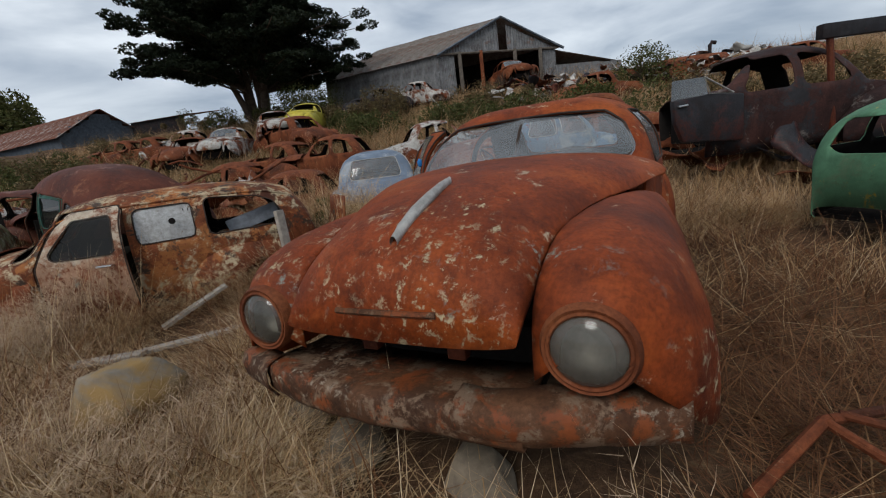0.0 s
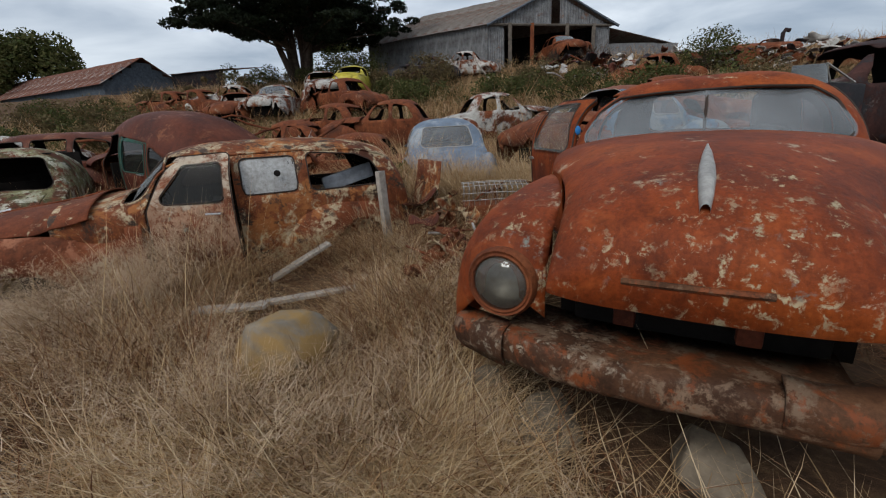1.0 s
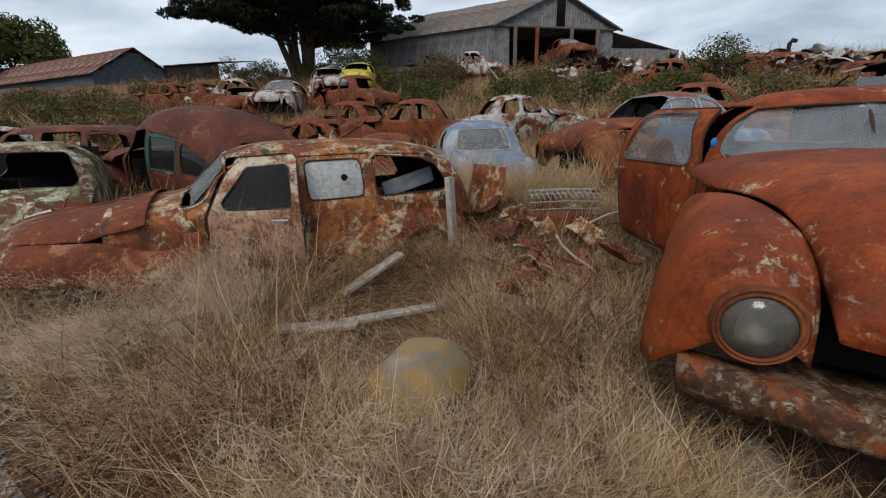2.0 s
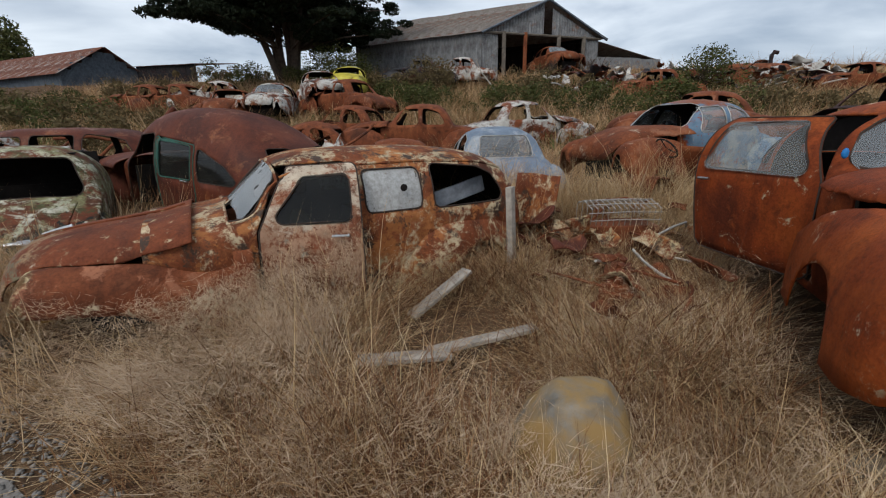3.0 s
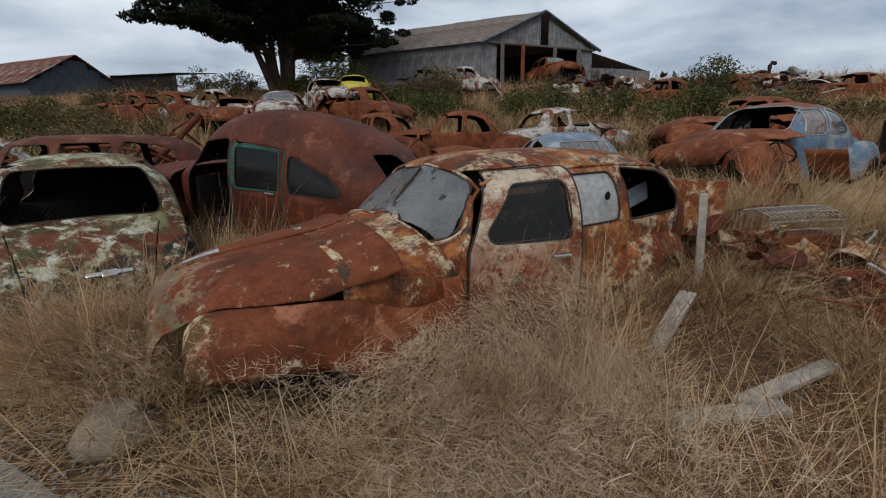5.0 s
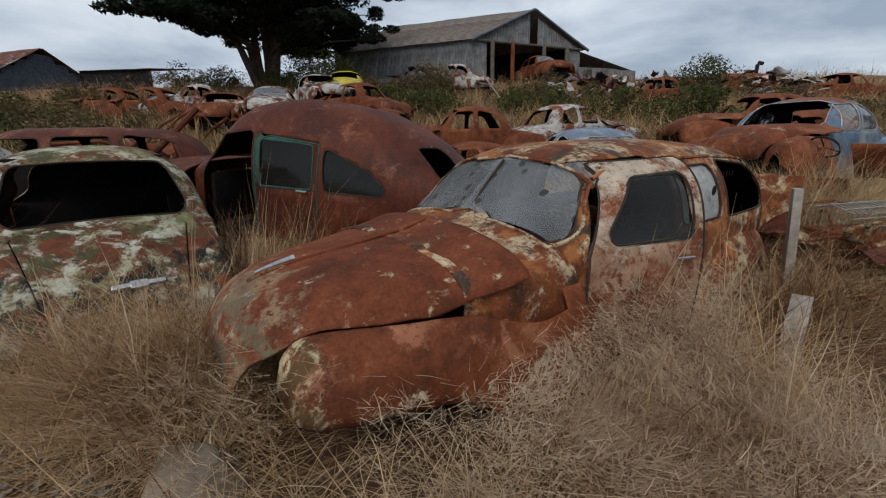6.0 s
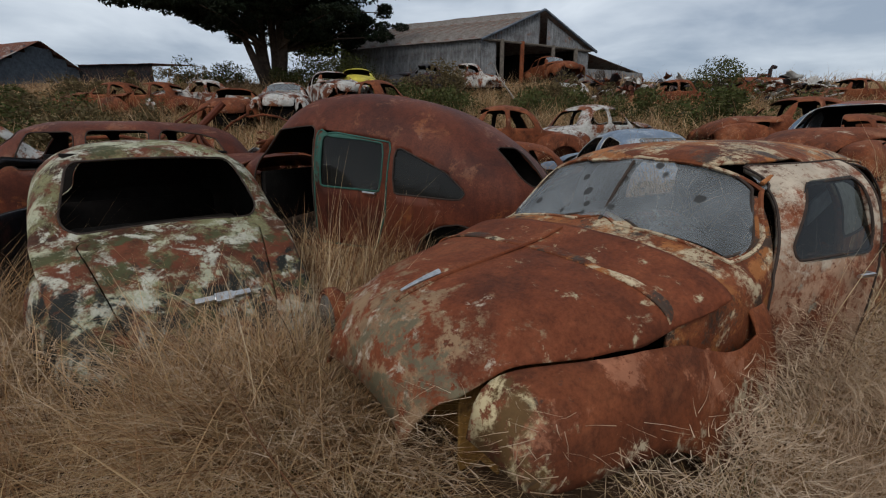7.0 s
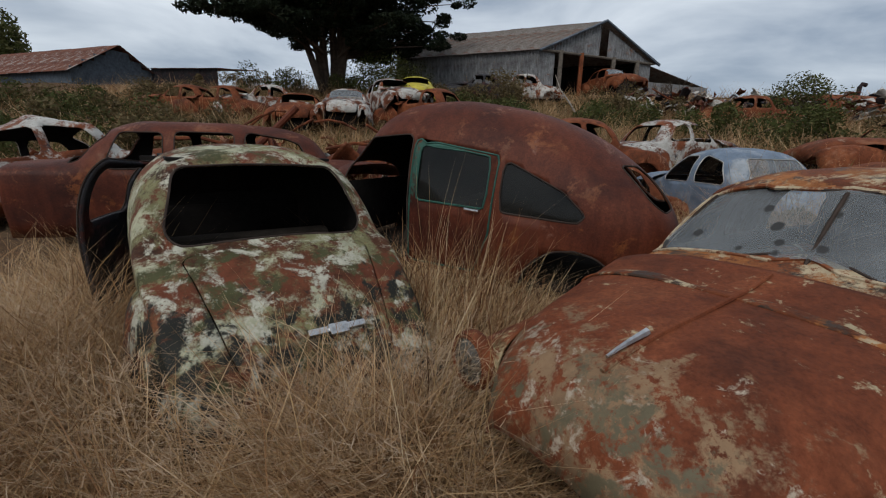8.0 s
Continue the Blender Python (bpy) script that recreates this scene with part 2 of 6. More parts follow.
MAT = {
    "orange": rusty("rust_orange", *ORANGE, ((CREAM, 0.43, 0.075, 0.85, ("X", 1.1, 1.5)), ((0.46, 0.36, 0.25), 0.20, 0.3, 0.7), ((0.20, 0.22, 0.19), 0.36, 0.15, 0.8, ("X", 1.25, 1.6))), rough=0.64),
    "orange_bare": rusty("rust_orange_bare", *ORANGE, ((CREAM, 0.24, 0.3, 0.5),), 3.0),
    "brown": rusty("rust_brown", *BROWN, (((0.33, 0.125, 0.04), 0.48, 0.5, 0.4), ((0.42, 0.34, 0.20), 0.62, 0.22, 0.8, ("Z", 1.0, 0.5)), ((0.46, 0.37, 0.24), 0.46, 0.4, 0.6), ((0.05, 0.03, 0.02), 0.43, 0.3, 0.3)), 7.0),
    "brown_bare": rusty("rust_brown_bare", (0.07, 0.022, 0.011), (0.155, 0.041, 0.016), (0.21, 0.064, 0.026), ((CREAM, 0.22, 0.3, 0.5), ((0.24, 0.15, 0.085), 0.60, 0.4, 0.7, ("X", 0.9, 1.5)), ((0.40, 0.33, 0.25), 0.38, 0.2, 0.8, ("X", 1.0, 1.5)), ((0.12, 0.10, 0.06), 0.45, 0.3, 0.5, ("X", 1.1, 1.6))), 11.0, calm=0.4),
    "cream_door": rusty("cream_over_rust", *BROWN, (((0.36, 0.22, 0.145), 0.60, 0.9, 0.5), ((0.48, 0.40, 0.31), 0.62, 0.9, 0.3, ("Z", 0.75, 1.05)), ((0.22, 0.075, 0.038), 0.42, 0.4, 0.7), ((0.25, 0.27, 0.22), 0.25, 0.4, 0.3)), 13.0),
    "maroon": rusty("rust_maroon", *RED, (((0.2, 0.09, 0.06), 0.18, 0.8), ((0.17, 0.055, 0.02), 0.34, 0.5, 0.5)), 17.0, 0.6, calm=0.7),
    "maroon_far": rusty("rust_maroon_far", *BROWN, (((0.3, 0.16, 0.1), 0.25, 0.8),), 19.0),
    "mint": rusty("mint_over_rust", (0.035, 0.016, 0.009), (0.10, 0.035, 0.016), (0.16, 0.06, 0.026), (((0.19, 0.18, 0.09), 0.58, 1.0, 0.2), ((0.36, 0.36, 0.25), 0.47, 0.6, 0.2), ((0.13, 0.038, 0.018), 0.50, 0.55, 0.2), ((0.06, 0.06, 0.025), 0.44, 0.5, 0.3), ((0.44, 0.43, 0.35), 0.41, 0.35, 0.2), ((0.014, 0.014, 0.010), 0.56, 0.25, 0.0, ("Z", 1.0, 0.68))), 23.0),
    "skyblue": rusty("pale_blue_paint", *BROWN, (((0.155, 0.20, 0.265), 1.4, 2.0, 0.0), ((0.30, 0.33, 0.36), 0.42, 0.8, 0.2)), 29.0, 0.6),
    "blue_rust": rusty("blue_and_rust", *ORANGE, (((0.12, 0.19, 0.27), 0.80, 0.7, 0.3, ("X", 0.85, 0.6)), ((0.25, 0.28, 0.29), 0.55, 0.5, 0.3, ("X", 0.5, -0.3)), ((0.20, 0.055, 0.018), 0.85, 0.6, 0.3, ("Z", 1.25, 1.45))), 31.0),
    "white_rust": rusty("white_over_rust", *BROWN, (((0.46, 0.45, 0.42), 0.6, 0.8, 0.2), ((0.05, 0.05, 0.055), 0.35, 0.5, 0.2)), 37.0),
    "black_paint": rusty("dull_black_paint", (0.02, 0.012, 0.01), (0.022, 0.022, 0.026), (0.03, 0.03, 0.034), (((0.06, 0.018, 0.014), 0.45, 1.0, 0.2),), 41.0, 0.55),
    "green_paint": rusty("sea_green_paint", *BROWN, (((0.085, 0.20, 0.115), 1.4, 2.0, 0.0), ((0.10, 0.17, 0.10), 0.4, 0.6, 0.4), ((0.42, 0.30, 0.03), 0.22, 0.5, 0.0)), 43.0, 0.6),
    "yellow": rusty("faded_yellow_paint", *BROWN, (((0.5, 0.42, 0.06), 1.1, 1.6, 0.0),), 53.0, 0.6),
    "maroon_teal": rusty("teal_over_maroon", *RED, (((0.035, 0.11, 0.085), 0.50, 0.9, 0.2, ("Z", 0.6, 1.1)),), 59.0),
    "wing_brown": rusty("rust_brown_wing", *BROWN, (((0.30, 0.12, 0.065), 0.42, 0.5, 0.4), ((0.44, 0.36, 0.21), 0.62, 0.3, 0.8, ("X", 1.2, 1.55)), ((0.10, 0.055, 0.02), 0.50, 0.3, 0.4, ("X", 1.25, 1.55)), ((0.46, 0.38, 0.26), 0.52, 0.25, 0.8, ("Z", 0.86, 0.55)), ((0.03, 0.024, 0.018), 0.42, 0.1, 0.4, ("X", 0.9, 1.5))), 9.0, calm=0.3),
    "cream_trim": rusty("cream_trim_over_rust", *BROWN, (((0.45, 0.36, 0.24), 0.62, 0.3, 0.5),), 14.0),
    "ochre": rusty("ochre_stained_steel", (0.05, 0.025, 0.012), (0.15, 0.075, 0.02), (0.26, 0.15, 0.04), (((0.34, 0.27, 0.14), 0.3, 0.4, 0.5),), 15.0),
    "apron": rusty("lichen_crusted_steel", (0.035, 0.018, 0.011), (0.085, 0.038, 0.019), (0.14, 0.065, 0.032), (((0.20, 0.13, 0.085), 0.5, 0.25, 0.6), ((0.30, 0.25, 0.19), 0.40, 0.08, 0.7), ((0.20, 0.055, 0.018), 0.42, 0.3, 0.4)), 16.0),
    "teal": plain("teal_window_frame", (0.025, 0.08, 0.062), 0.6),
    # Near-black that paints shade inside cars and barn; also colours the panel's marks.
    "dark": plain("shade_and_mark_black", (0.012, 0.010, 0.009), 0.95),
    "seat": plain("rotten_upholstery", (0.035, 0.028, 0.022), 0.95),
    "rubber": plain("perished_rubber", (0.018, 0.017, 0.016), 0.85),
    "chrome": plain("pitted_chrome", (0.55, 0.55, 0.55), 0.28, 1.0, 0.3, 40.0, 0.1),
    "alloy": plain("dull_alloy", (0.42, 0.40, 0.37), 0.5, 0.6, 0.3, 25.0, 0.2),
    "seal": plain("cracked_seal", (0.045, 0.032, 0.026), 0.9),
    "pale_sheet": plain("pale_grey_sheet", (0.24, 0.26, 0.29), 0.5),
    "white_board": rusty("specked_pale_panel", (0.30, 0.31, 0.31), (0.36, 0.37, 0.37), (0.41, 0.42, 0.41), (((0.07, 0.06, 0.05), 0.42, 0.1, 0.3), ((0.20, 0.15, 0.11), 0.30, 0.3, 0.5)), 18.0, 0.6, 30.0, calm=0.8),
    "glass": dusty_glass("dusty_glass", dirt=0.22, spots=False),
    "glass_dark": dusty_glass("dark_glass", (0.2, 0.22, 0.2), 0.08, spots=False, dust=(0.12, 0.12, 0.11), coat=0.35),
    "glass_spots": dusty_glass("lichen_spotted_glass", dirt=0.26, dust=(0.34, 0.36, 0.37)),
    "glass_grey": dusty_glass("grey_dusty_glass", dirt=0.29, spots=False, dust=(0.32, 0.34, 0.36)),
    "lens": dusty_glass("headlamp_glass", tint=(0.55, 0.55, 0.52), dirt=0.32, spots=False, dust=(0.2, 0.185, 0.155)),
    "stone": plain("grey_stone", (0.19, 0.155, 0.115), 0.9, 0.0, 0.4, 9.0, 0.6),
    "wood": plain("weathered_timber", (0.30, 0.27, 0.235), 0.9, 0.0, 0.35, 14.0, 0.4),
}


# ---- shaping helpers ----
def part(name, bm, material, parent=None, label=""):
    """Links a bmesh as one mesh object under a thing or a part."""
    me = bpy.data.meshes.new(name)
    bm.to_mesh(me)
    bm.free()
    me.materials.append(material)
    for p in me.polygons:
        p.use_smooth = True
    me.set_sharp_from_angle(angle=radians(38))
    ob = new(name, me)
    if parent is not None:
        ob.parent = parent
    return tagged(ob, label)


def skin(name, verts, faces, material, parent=None, label="", smooth=True, thick=0.0, inside=None):
    me = bpy.data.meshes.new(name)
    me.from_pydata([tuple(v) for v in verts], [], faces)
    me.materials.append(material)
    me.polygons.foreach_set("use_smooth", [smooth] * len(me.polygons))
    ob = new(name, me)
    if parent is not None:
        ob.parent = parent
    if thick:
        s = ob.modifiers.new("thickness", "SOLIDIFY")
        s.thickness, s.offset = thick, -1
        if inside is not None:
            me.materials.append(inside)
            s.material_offset = 1
    return tagged(ob, label)


def box(bm, cx, cy, cz, sx, sy, sz, bevel=0.0, turn=None):
    r = bmesh.ops.create_cube(bm, size=1.0)
    vs = r["verts"]
    bmesh.ops.scale(bm, vec=(sx, sy, sz), verts=vs)
    if bevel:
        es = list({e for v in vs for e in v.link_edges})
        out = bmesh.ops.bevel(bm, geom=es, offset=bevel, segments=2, affect="EDGES", profile=0.6)
        vs = list({v for f in out["faces"] for v in f.verts} | {v for v in vs if v.is_valid})
    m = Matrix.Translation((cx, cy, cz)) @ (turn or Matrix())
    bmesh.ops.transform(bm, matrix=m, verts=vs)
    return vs


def tube(bm, points, radius, sides=8, closed=False, taper=None):
    """A pipe along points."""
    pts = [Vector(p) for p in points]
    k = len(pts)
    rings = []
    for i, p in enumerate(pts):
        a = pts[(i - 1) % k] if closed or i > 0 else p
        c = pts[(i + 1) % k] if closed or i < k - 1 else p
        d = (c - a).normalized() if (c - a).length > 1e-9 else Vector((0, 0, 1))
        u = d.cross(Vector((0.13, 0.21, 0.97)))
        if u.length < 1e-3:
            u = d.cross(Vector((1, 0, 0)))
        u.normalize()
        w = d.cross(u)
        r = radius if taper is None else radius + (taper - radius) * i / (k - 1)
        rings.append([bm.verts.new(p + r * (math.cos(2 * math.pi * j / sides) * u + math.sin(2 * math.pi * j / sides) * w)) for j in range(sides)])
    for i in range(k if closed else k - 1):
        A, B = rings[i], rings[(i + 1) % k]
        for j in range(sides):
            bm.faces.new((A[j], A[(j + 1) % sides], B[(j + 1) % sides], B[j]))
    if not closed:
        bm.faces.new(rings[0][::-1]), bm.faces.new(rings[-1])


def lathe(bm, profile, m, sides=24):
    """Turns (radius, height) about z, then places it by m."""
    rings = []
    for r, h in profile:
        rings.append([bm.verts.new(m @ Vector((max(r, 1e-4) * math.cos(2 * math.pi * j / sides), max(r, 1e-4) * math.sin(2 * math.pi * j / sides), h))) for j in range(sides)])
    for A, B in zip(rings, rings[1:]):
        for j in range(sides):
            bm.faces.new((A[j], A[(j + 1) % sides], B[(j + 1) % sides], B[j]))


def curve(xs, pts):
    """Smooth monotone interpolation of (x, value) pairs."""
    pts = sorted(pts)
    X, Y = np.array([p[0] for p in pts], float), np.array([p[1] for p in pts], float)
    if len(X) == 1:
        return np.full(len(xs), Y[0])
    h, d = np.diff(X), np.diff(Y) / np.diff(X)
    m = np.zeros(len(X))
    for i in range(1, len(X) - 1):
        if d[i - 1] * d[i] > 0:
            w1, w2 = 2 * h[i] + h[i - 1], h[i] + 2 * h[i - 1]
            m[i] = (w1 + w2) / (w1 / d[i - 1] + w2 / d[i])
    m[0], m[-1] = d[0], d[-1]
    q = np.clip(np.asarray(xs, float), X[0], X[-1])
    i = np.clip(np.searchsorted(X, q) - 1, 0, len(h) - 1)
    t = (q - X[i]) / h[i]
    return (Y[i] * (2 * t**3 - 3 * t**2 + 1) + h[i] * m[i] * (t**3 - 2 * t**2 + t) + Y[i + 1] * (3 * t**2 - 2 * t**3) + h[i] * m[i + 1] * (t**3 - t**2))


def rounded(poly, radius, px, pz):
    """Signed distance to a polygon with rounded corners (negative inside)."""
    V = np.array(poly, float)
    c = V.mean(axis=0)
    V = V + (c - V) / np.maximum(np.linalg.norm(c - V, axis=1, keepdims=True), 1e-6) * radius * 1.3
    dist, inside = np.full(px.shape, 1e9), np.zeros(px.shape, bool)
    for a, b in zip(V, np.roll(V, -1, axis=0)):
        e = b - a
        wx, wz = px - a[0], pz - a[1]
        t = np.clip((wx * e[0] + wz * e[1]) / (e @ e), 0, 1)
        dist = np.minimum(dist, np.hypot(wx - t * e[0], wz - t * e[1]))
        cond = ((a[1] > pz) != (b[1] > pz)) & (px < e[0] * (pz - a[1]) / (e[1] if abs(e[1]) > 1e-9 else 1e-9) + a[0])
        inside ^= cond
    return np.where(inside, -dist, dist) - radius


def clipped(P, F):
    """The faces of the grid P where F > 0, cut along F = 0. Also gives the cut's edge pieces."""
    nu, nv = F.shape
    verts, faces, cuts, index = [], [], [], {}

    def corner(a):
        if a not in index:
            index[a] = len(verts)
            verts.append(P[a])
        return index[a]

    def crossing(a, b):
        k = (a, b) if a < b else (b, a)
        if k not in index:
            t = F[a] / (F[a] - F[b])
            index[k] = len(verts)
            verts.append(P[a] + t * (P[b] - P[a]))
        return index[k]

    pos = F > 0
    count = pos[:-1, :-1].astype(int) + pos[1:, :-1] + pos[1:, 1:] + pos[:-1, 1:]
    for i, j in zip(*np.nonzero(count)):
        i, j = int(i), int(j)
        q = [(i, j), (i + 1, j), (i + 1, j + 1), (i, j + 1)]
        if count[i, j] == 4:
            faces.append([corner(a) for a in q])
            continue
        ring, cut = [], []
        for a, b in zip(q, q[1:] + q[:1]):
            if pos[a]:
                ring.append(corner(a))
            if pos[a] != pos[b]:
                c = crossing(a, b)
                ring.append(c), cut.append(c)
        if len(set(ring)) >= 3:
            faces.append(ring)
        if len(cut) == 2:
            cuts.append(tuple(cut))
    return verts, faces, cuts


def loops(verts, cuts):
    """Closed or open chains of points from the cut's pieces."""
    near = {}
    for a, b in cuts:
        near.setdefault(a, []).append(b), near.setdefault(b, []).append(a)
    seen, out = set(), []
    for s in sorted(near, key=lambda k: len(near[k])):
        if s in seen:
            continue
        chain, p = [s], s
        seen.add(s)
        while True:
            nx = [q for q in near[p] if q not in seen]
            if not nx:
                break
            p = nx[0]
            seen.add(p), chain.append(p)
        if len(chain) > 5:
            out.append(([verts[i] for i in chain], chain[0] in near[chain[-1]]))
    return out


def dents(P, seed, amount=0.008, scale=2.2):
    if not amount:
        return P
    Q = P.copy()
    s = Vector((seed * 3.7, seed * 1.3, seed * 2.1))
    for i in range(P.shape[0]):
        for j in range(P.shape[1]):
            v = Vector(P[i, j])
            Q[i, j] = v + amount * noise.noise_vector(v * scale + s) + 0.25 * amount * noise.noise_vector(v * scale * 4 + s)
    return Q


def hull(xs, top, wide, belt, sill, n_up, tuck=0.08, tumble=0.06, ring=22, low=6, seed=0.0, dent=0.008):
    """A car body: cross-sections along x, each a side wall up to the belt and a rounded top over it."""
    T, W, B, S = curve(xs, top), curve(xs, wide), curve(xs, belt), curve(xs, sill)
    N = curve(xs, n_up)
    P = np.zeros((len(xs), 2 * (ring + low) + 1, 3))
    mid = ring + low
    for i, x in enumerate(xs):
        for k in range(ring + low + 1):
            if k <= ring:
                a = math.pi / 2 * (1 - k / ring)
                s, c = math.sin(a) ** (2 / N[i]), math.cos(a) ** (2 / N[i]) if a < math.pi / 2 - 1e-9 else 0.0
                y, z = W[i] * c * (1 - tumble * s), B[i] + (T[i] - B[i]) * s
            else:
                f = (k - ring) / low
                y, z = W[i] * (1 - tuck * f * f), B[i] + (S[i] - B[i]) * f
            P[i, mid + k], P[i, mid - k] = (x, y, z), (x, -y, z)
    return dents(P, seed, dent)


def opening(P, spec):
    """Signed distance of every grid point to a window or door outline."""
    kind, poly, radius = spec[:3]
    x, y, z = P[..., 0], P[..., 1], P[..., 2]
    if kind in ("left", "right", "sides"):
        d = rounded(poly, radius, x, z)
        keep = y > 0.2 if kind == "left" else (y < -0.2 if kind == "right" else np.abs(y) > 0.2)
        return np.where(keep, d, 0.5)
    if kind == "lid":
        return np.where(z > 0.45, rounded(poly, radius, x, y), 0.5)
    lo, hi = spec[3]
    d = rounded(poly, radius, y, z)
    return np.where((x > lo) & (x < hi), d, 0.5)


def gasket(verts, cuts, radius, material, parent, label="", name="window_seal"):
    for pts, closed in loops(verts, cuts):
        bm = bmesh.new()
        step = max(1, len(pts) // 70)
        tube(bm, pts[::step], radius, 5, closed)
        part(name, bm, material, parent, label)


def fender(side, stations, top, low, yc, half, n=2.4, seed=0.0, arch=None, ring=26, dent=0.008):
    """A wing over a wheel: an arched section swept along x; arch is (x, z, radius) of the wheel opening."""
    xs = stations
    T, L, C, H = curve(xs, top), curve(xs, low), curve(xs, yc), curve(xs, half)
    P = np.zeros((len(xs), ring + 1, 3))
    for i, x in enumerate(xs):
        for k in range(ring + 1):
            a = math.pi * k / ring
            c, s = math.cos(a), math.sin(a)
            P[i, k] = (x, side * (C[i] + H[i] * math.copysign(abs(c) ** (2 / n), c)), L[i] + (T[i] - L[i]) * max(s, 0.0) ** (2 / n))
    P = dents(P, seed, dent)
    F = np.ones(P.shape[:2])
    if arch:
        d = np.hypot(P[..., 0] - arch[0], P[..., 2] - arch[1]) - arch[2]
        F = np.where(side * P[..., 1] > 0.58, d, 0.3)
    return P, F


def thing(name, label, category, m, group=""):
    e = new(name)
    e.empty_display_size = 0.2
    e.matrix_world = m
    return tagged(e, label, category, group)


def wheel(parent, x, y, z, r=0.33, w=0.16, tyre=True):
    m = pose(x, y, z, 90, 0, 0)
    bm = bmesh.new()
    if tyre:
        lathe(bm, [(r * 0.6, -w * 0.4), (r * 0.8, -w * 0.5), (r * 0.96, -w * 0.4), (r, 0), (r * 0.96, w * 0.4), (r * 0.8, w * 0.5), (r * 0.6, w * 0.4)], m, 28)
        t = part("tyre", bm, MAT["rubber"], parent, "perished black tyre")
        bm = bmesh.new()
    lathe(bm, [(0.0, w * 0.3), (r * 0.2, w * 0.32), (r * 0.3, w * 0.2), (r * 0.5, w * 0.15), (r * 0.6, w * 0.42), (r * 0.6, -w * 0.42), (r * 0.3, -w * 0.2), (0.0, -w * 0.2)], m, 24)
    part("rim", bm, MAT["maroon"], parent)


# ---- cars ----
def ring_steps(a, b, step):
    return np.linspace(a, b, max(4, int(round((b - a) / step)) + 1))


VAN_WAGON = dict(
    top=[(-2.28, 0.45), (-2.24, 0.95), (-2.16, 1.18), (-2.0, 1.36), (-1.6, 1.46), (-0.9, 1.50), (-0.4, 1.49), (-0.1, 1.45), (0.05, 1.385), (0.30, 1.12), (0.45, 1.075), (0.9, 1.04)],
    wide=[(-2.28, 0.55), (-2.15, 0.66), (-1.6, 0.77), (-0.8, 0.80), (0.0, 0.77), (0.9, 0.68)],
    belt=[(-2.28, 0.35), (-2.2, 0.80), (-1.95, 0.93), (0.9, 0.90)], sill=[(-2.28, 0.3), (0.9, 0.28)], n_up=[(-2.1, 3.0), (-0.5, 3.2), (0.2, 2.8), (0.9, 2.4)])
VAN_SALOON = dict(VAN_WAGON, top=[(-2.15, 0.5), (-2.05, 0.72), (-1.8, 0.98), (-1.5, 1.2), (-1.15, 1.335), (-0.7, 1.43), (-0.4, 1.45), (-0.1, 1.425), (0.06, 1.365), (0.33, 1.10), (0.45, 1.06), (0.55, 1.04)],
    wide=[(-2.15, 0.45), (-2.0, 0.58), (-1.5, 0.74), (-0.8, 0.80), (0.0, 0.77), (0.55, 0.72)], belt=[(-2.15, 0.4), (-2.0, 0.62), (-1.7, 0.86), (-1.3, 0.93), (0.55, 0.93)])
DOME = dict(
    top=[(-2.15, 0.45), (-2.06, 0.75), (-1.9, 1.08), (-1.6, 1.36), (-1.2, 1.59), (-0.7, 1.74), (-0.1, 1.80), (0.4, 1.74), (0.62, 1.63), (0.95, 1.22), (1.1, 1.15)],
    wide=[(-2.15, 0.4), (-2.02, 0.56), (-1.7, 0.74), (-1.0, 0.82), (0.5, 0.80), (1.1, 0.68)],
    belt=[(-2.15, 0.35), (-2.0, 0.6), (-1.8, 0.84), (-1.2, 0.90), (1.1, 0.95)], sill=[(-2.15, 0.3), (1.1, 0.28)], n_up=[(-2.2, 2.2), (-1.2, 2.5), (0.0, 3.0), (1.1, 2.4)])
TRUNK = dict(
    top=[(-2.02, 0.42), (-1.95, 0.62), (-1.8, 0.80), (-1.5, 0.90), (-1.2, 0.955), (-1.02, 0.98), (-0.82, 1.30), (-0.6, 1.45), (-0.2, 1.50), (0.15, 1.46), (0.32, 1.38), (0.62, 1.08), (0.8, 1.03)],
    wide=[(-2.02, 0.42), (-1.9, 0.56), (-1.5, 0.66), (-0.9, 0.72), (0.2, 0.74), (0.8, 0.66)],
    belt=[(-2.02, 0.35), (-1.9, 0.5), (-1.5, 0.78), (-1.0, 0.92), (0.8, 0.92)], sill=[(-2.02, 0.3), (0.8, 0.28)], n_up=[(-2.0, 2.4), (-1.2, 2.4), (-0.6, 3.0), (0.8, 2.5)])
HOOD = dict(
    top=[(0.36, 1.105), (0.8, 1.10), (1.15, 1.07), (1.38, 1.03), (1.55, 0.985), (1.70, 0.925), (1.79, 0.85), (1.84, 0.75), (1.86, 0.61)],
    wide=[(0.36, 0.82), (0.8, 0.71), (1.15, 0.59), (1.5, 0.48), (1.865, 0.43)],
    belt=[(0.36, 0.93), (0.8, 0.915), (1.15, 0.87), (1.5, 0.80), (1.75, 0.71), (1.865, 0.632)])
WING = dict(
    top=[(0.25, 0.955), (0.7, 0.93), (1.1, 0.925), (1.42, 0.90), (1.64, 0.85), (1.76, 0.785), (1.82, 0.70)],
    low=[(0.25, 0.28), (1.3, 0.26), (1.6, 0.32), (1.76, 0.47), (1.82, 0.58)],
    half=[(0.25, 0.24), (0.9, 0.32), (1.4, 0.34), (1.64, 0.28), (1.76, 0.18), (1.82, 0.07)], yc=[(0.25, 0.62), (1.2, 0.60), (1.82, 0.61)])


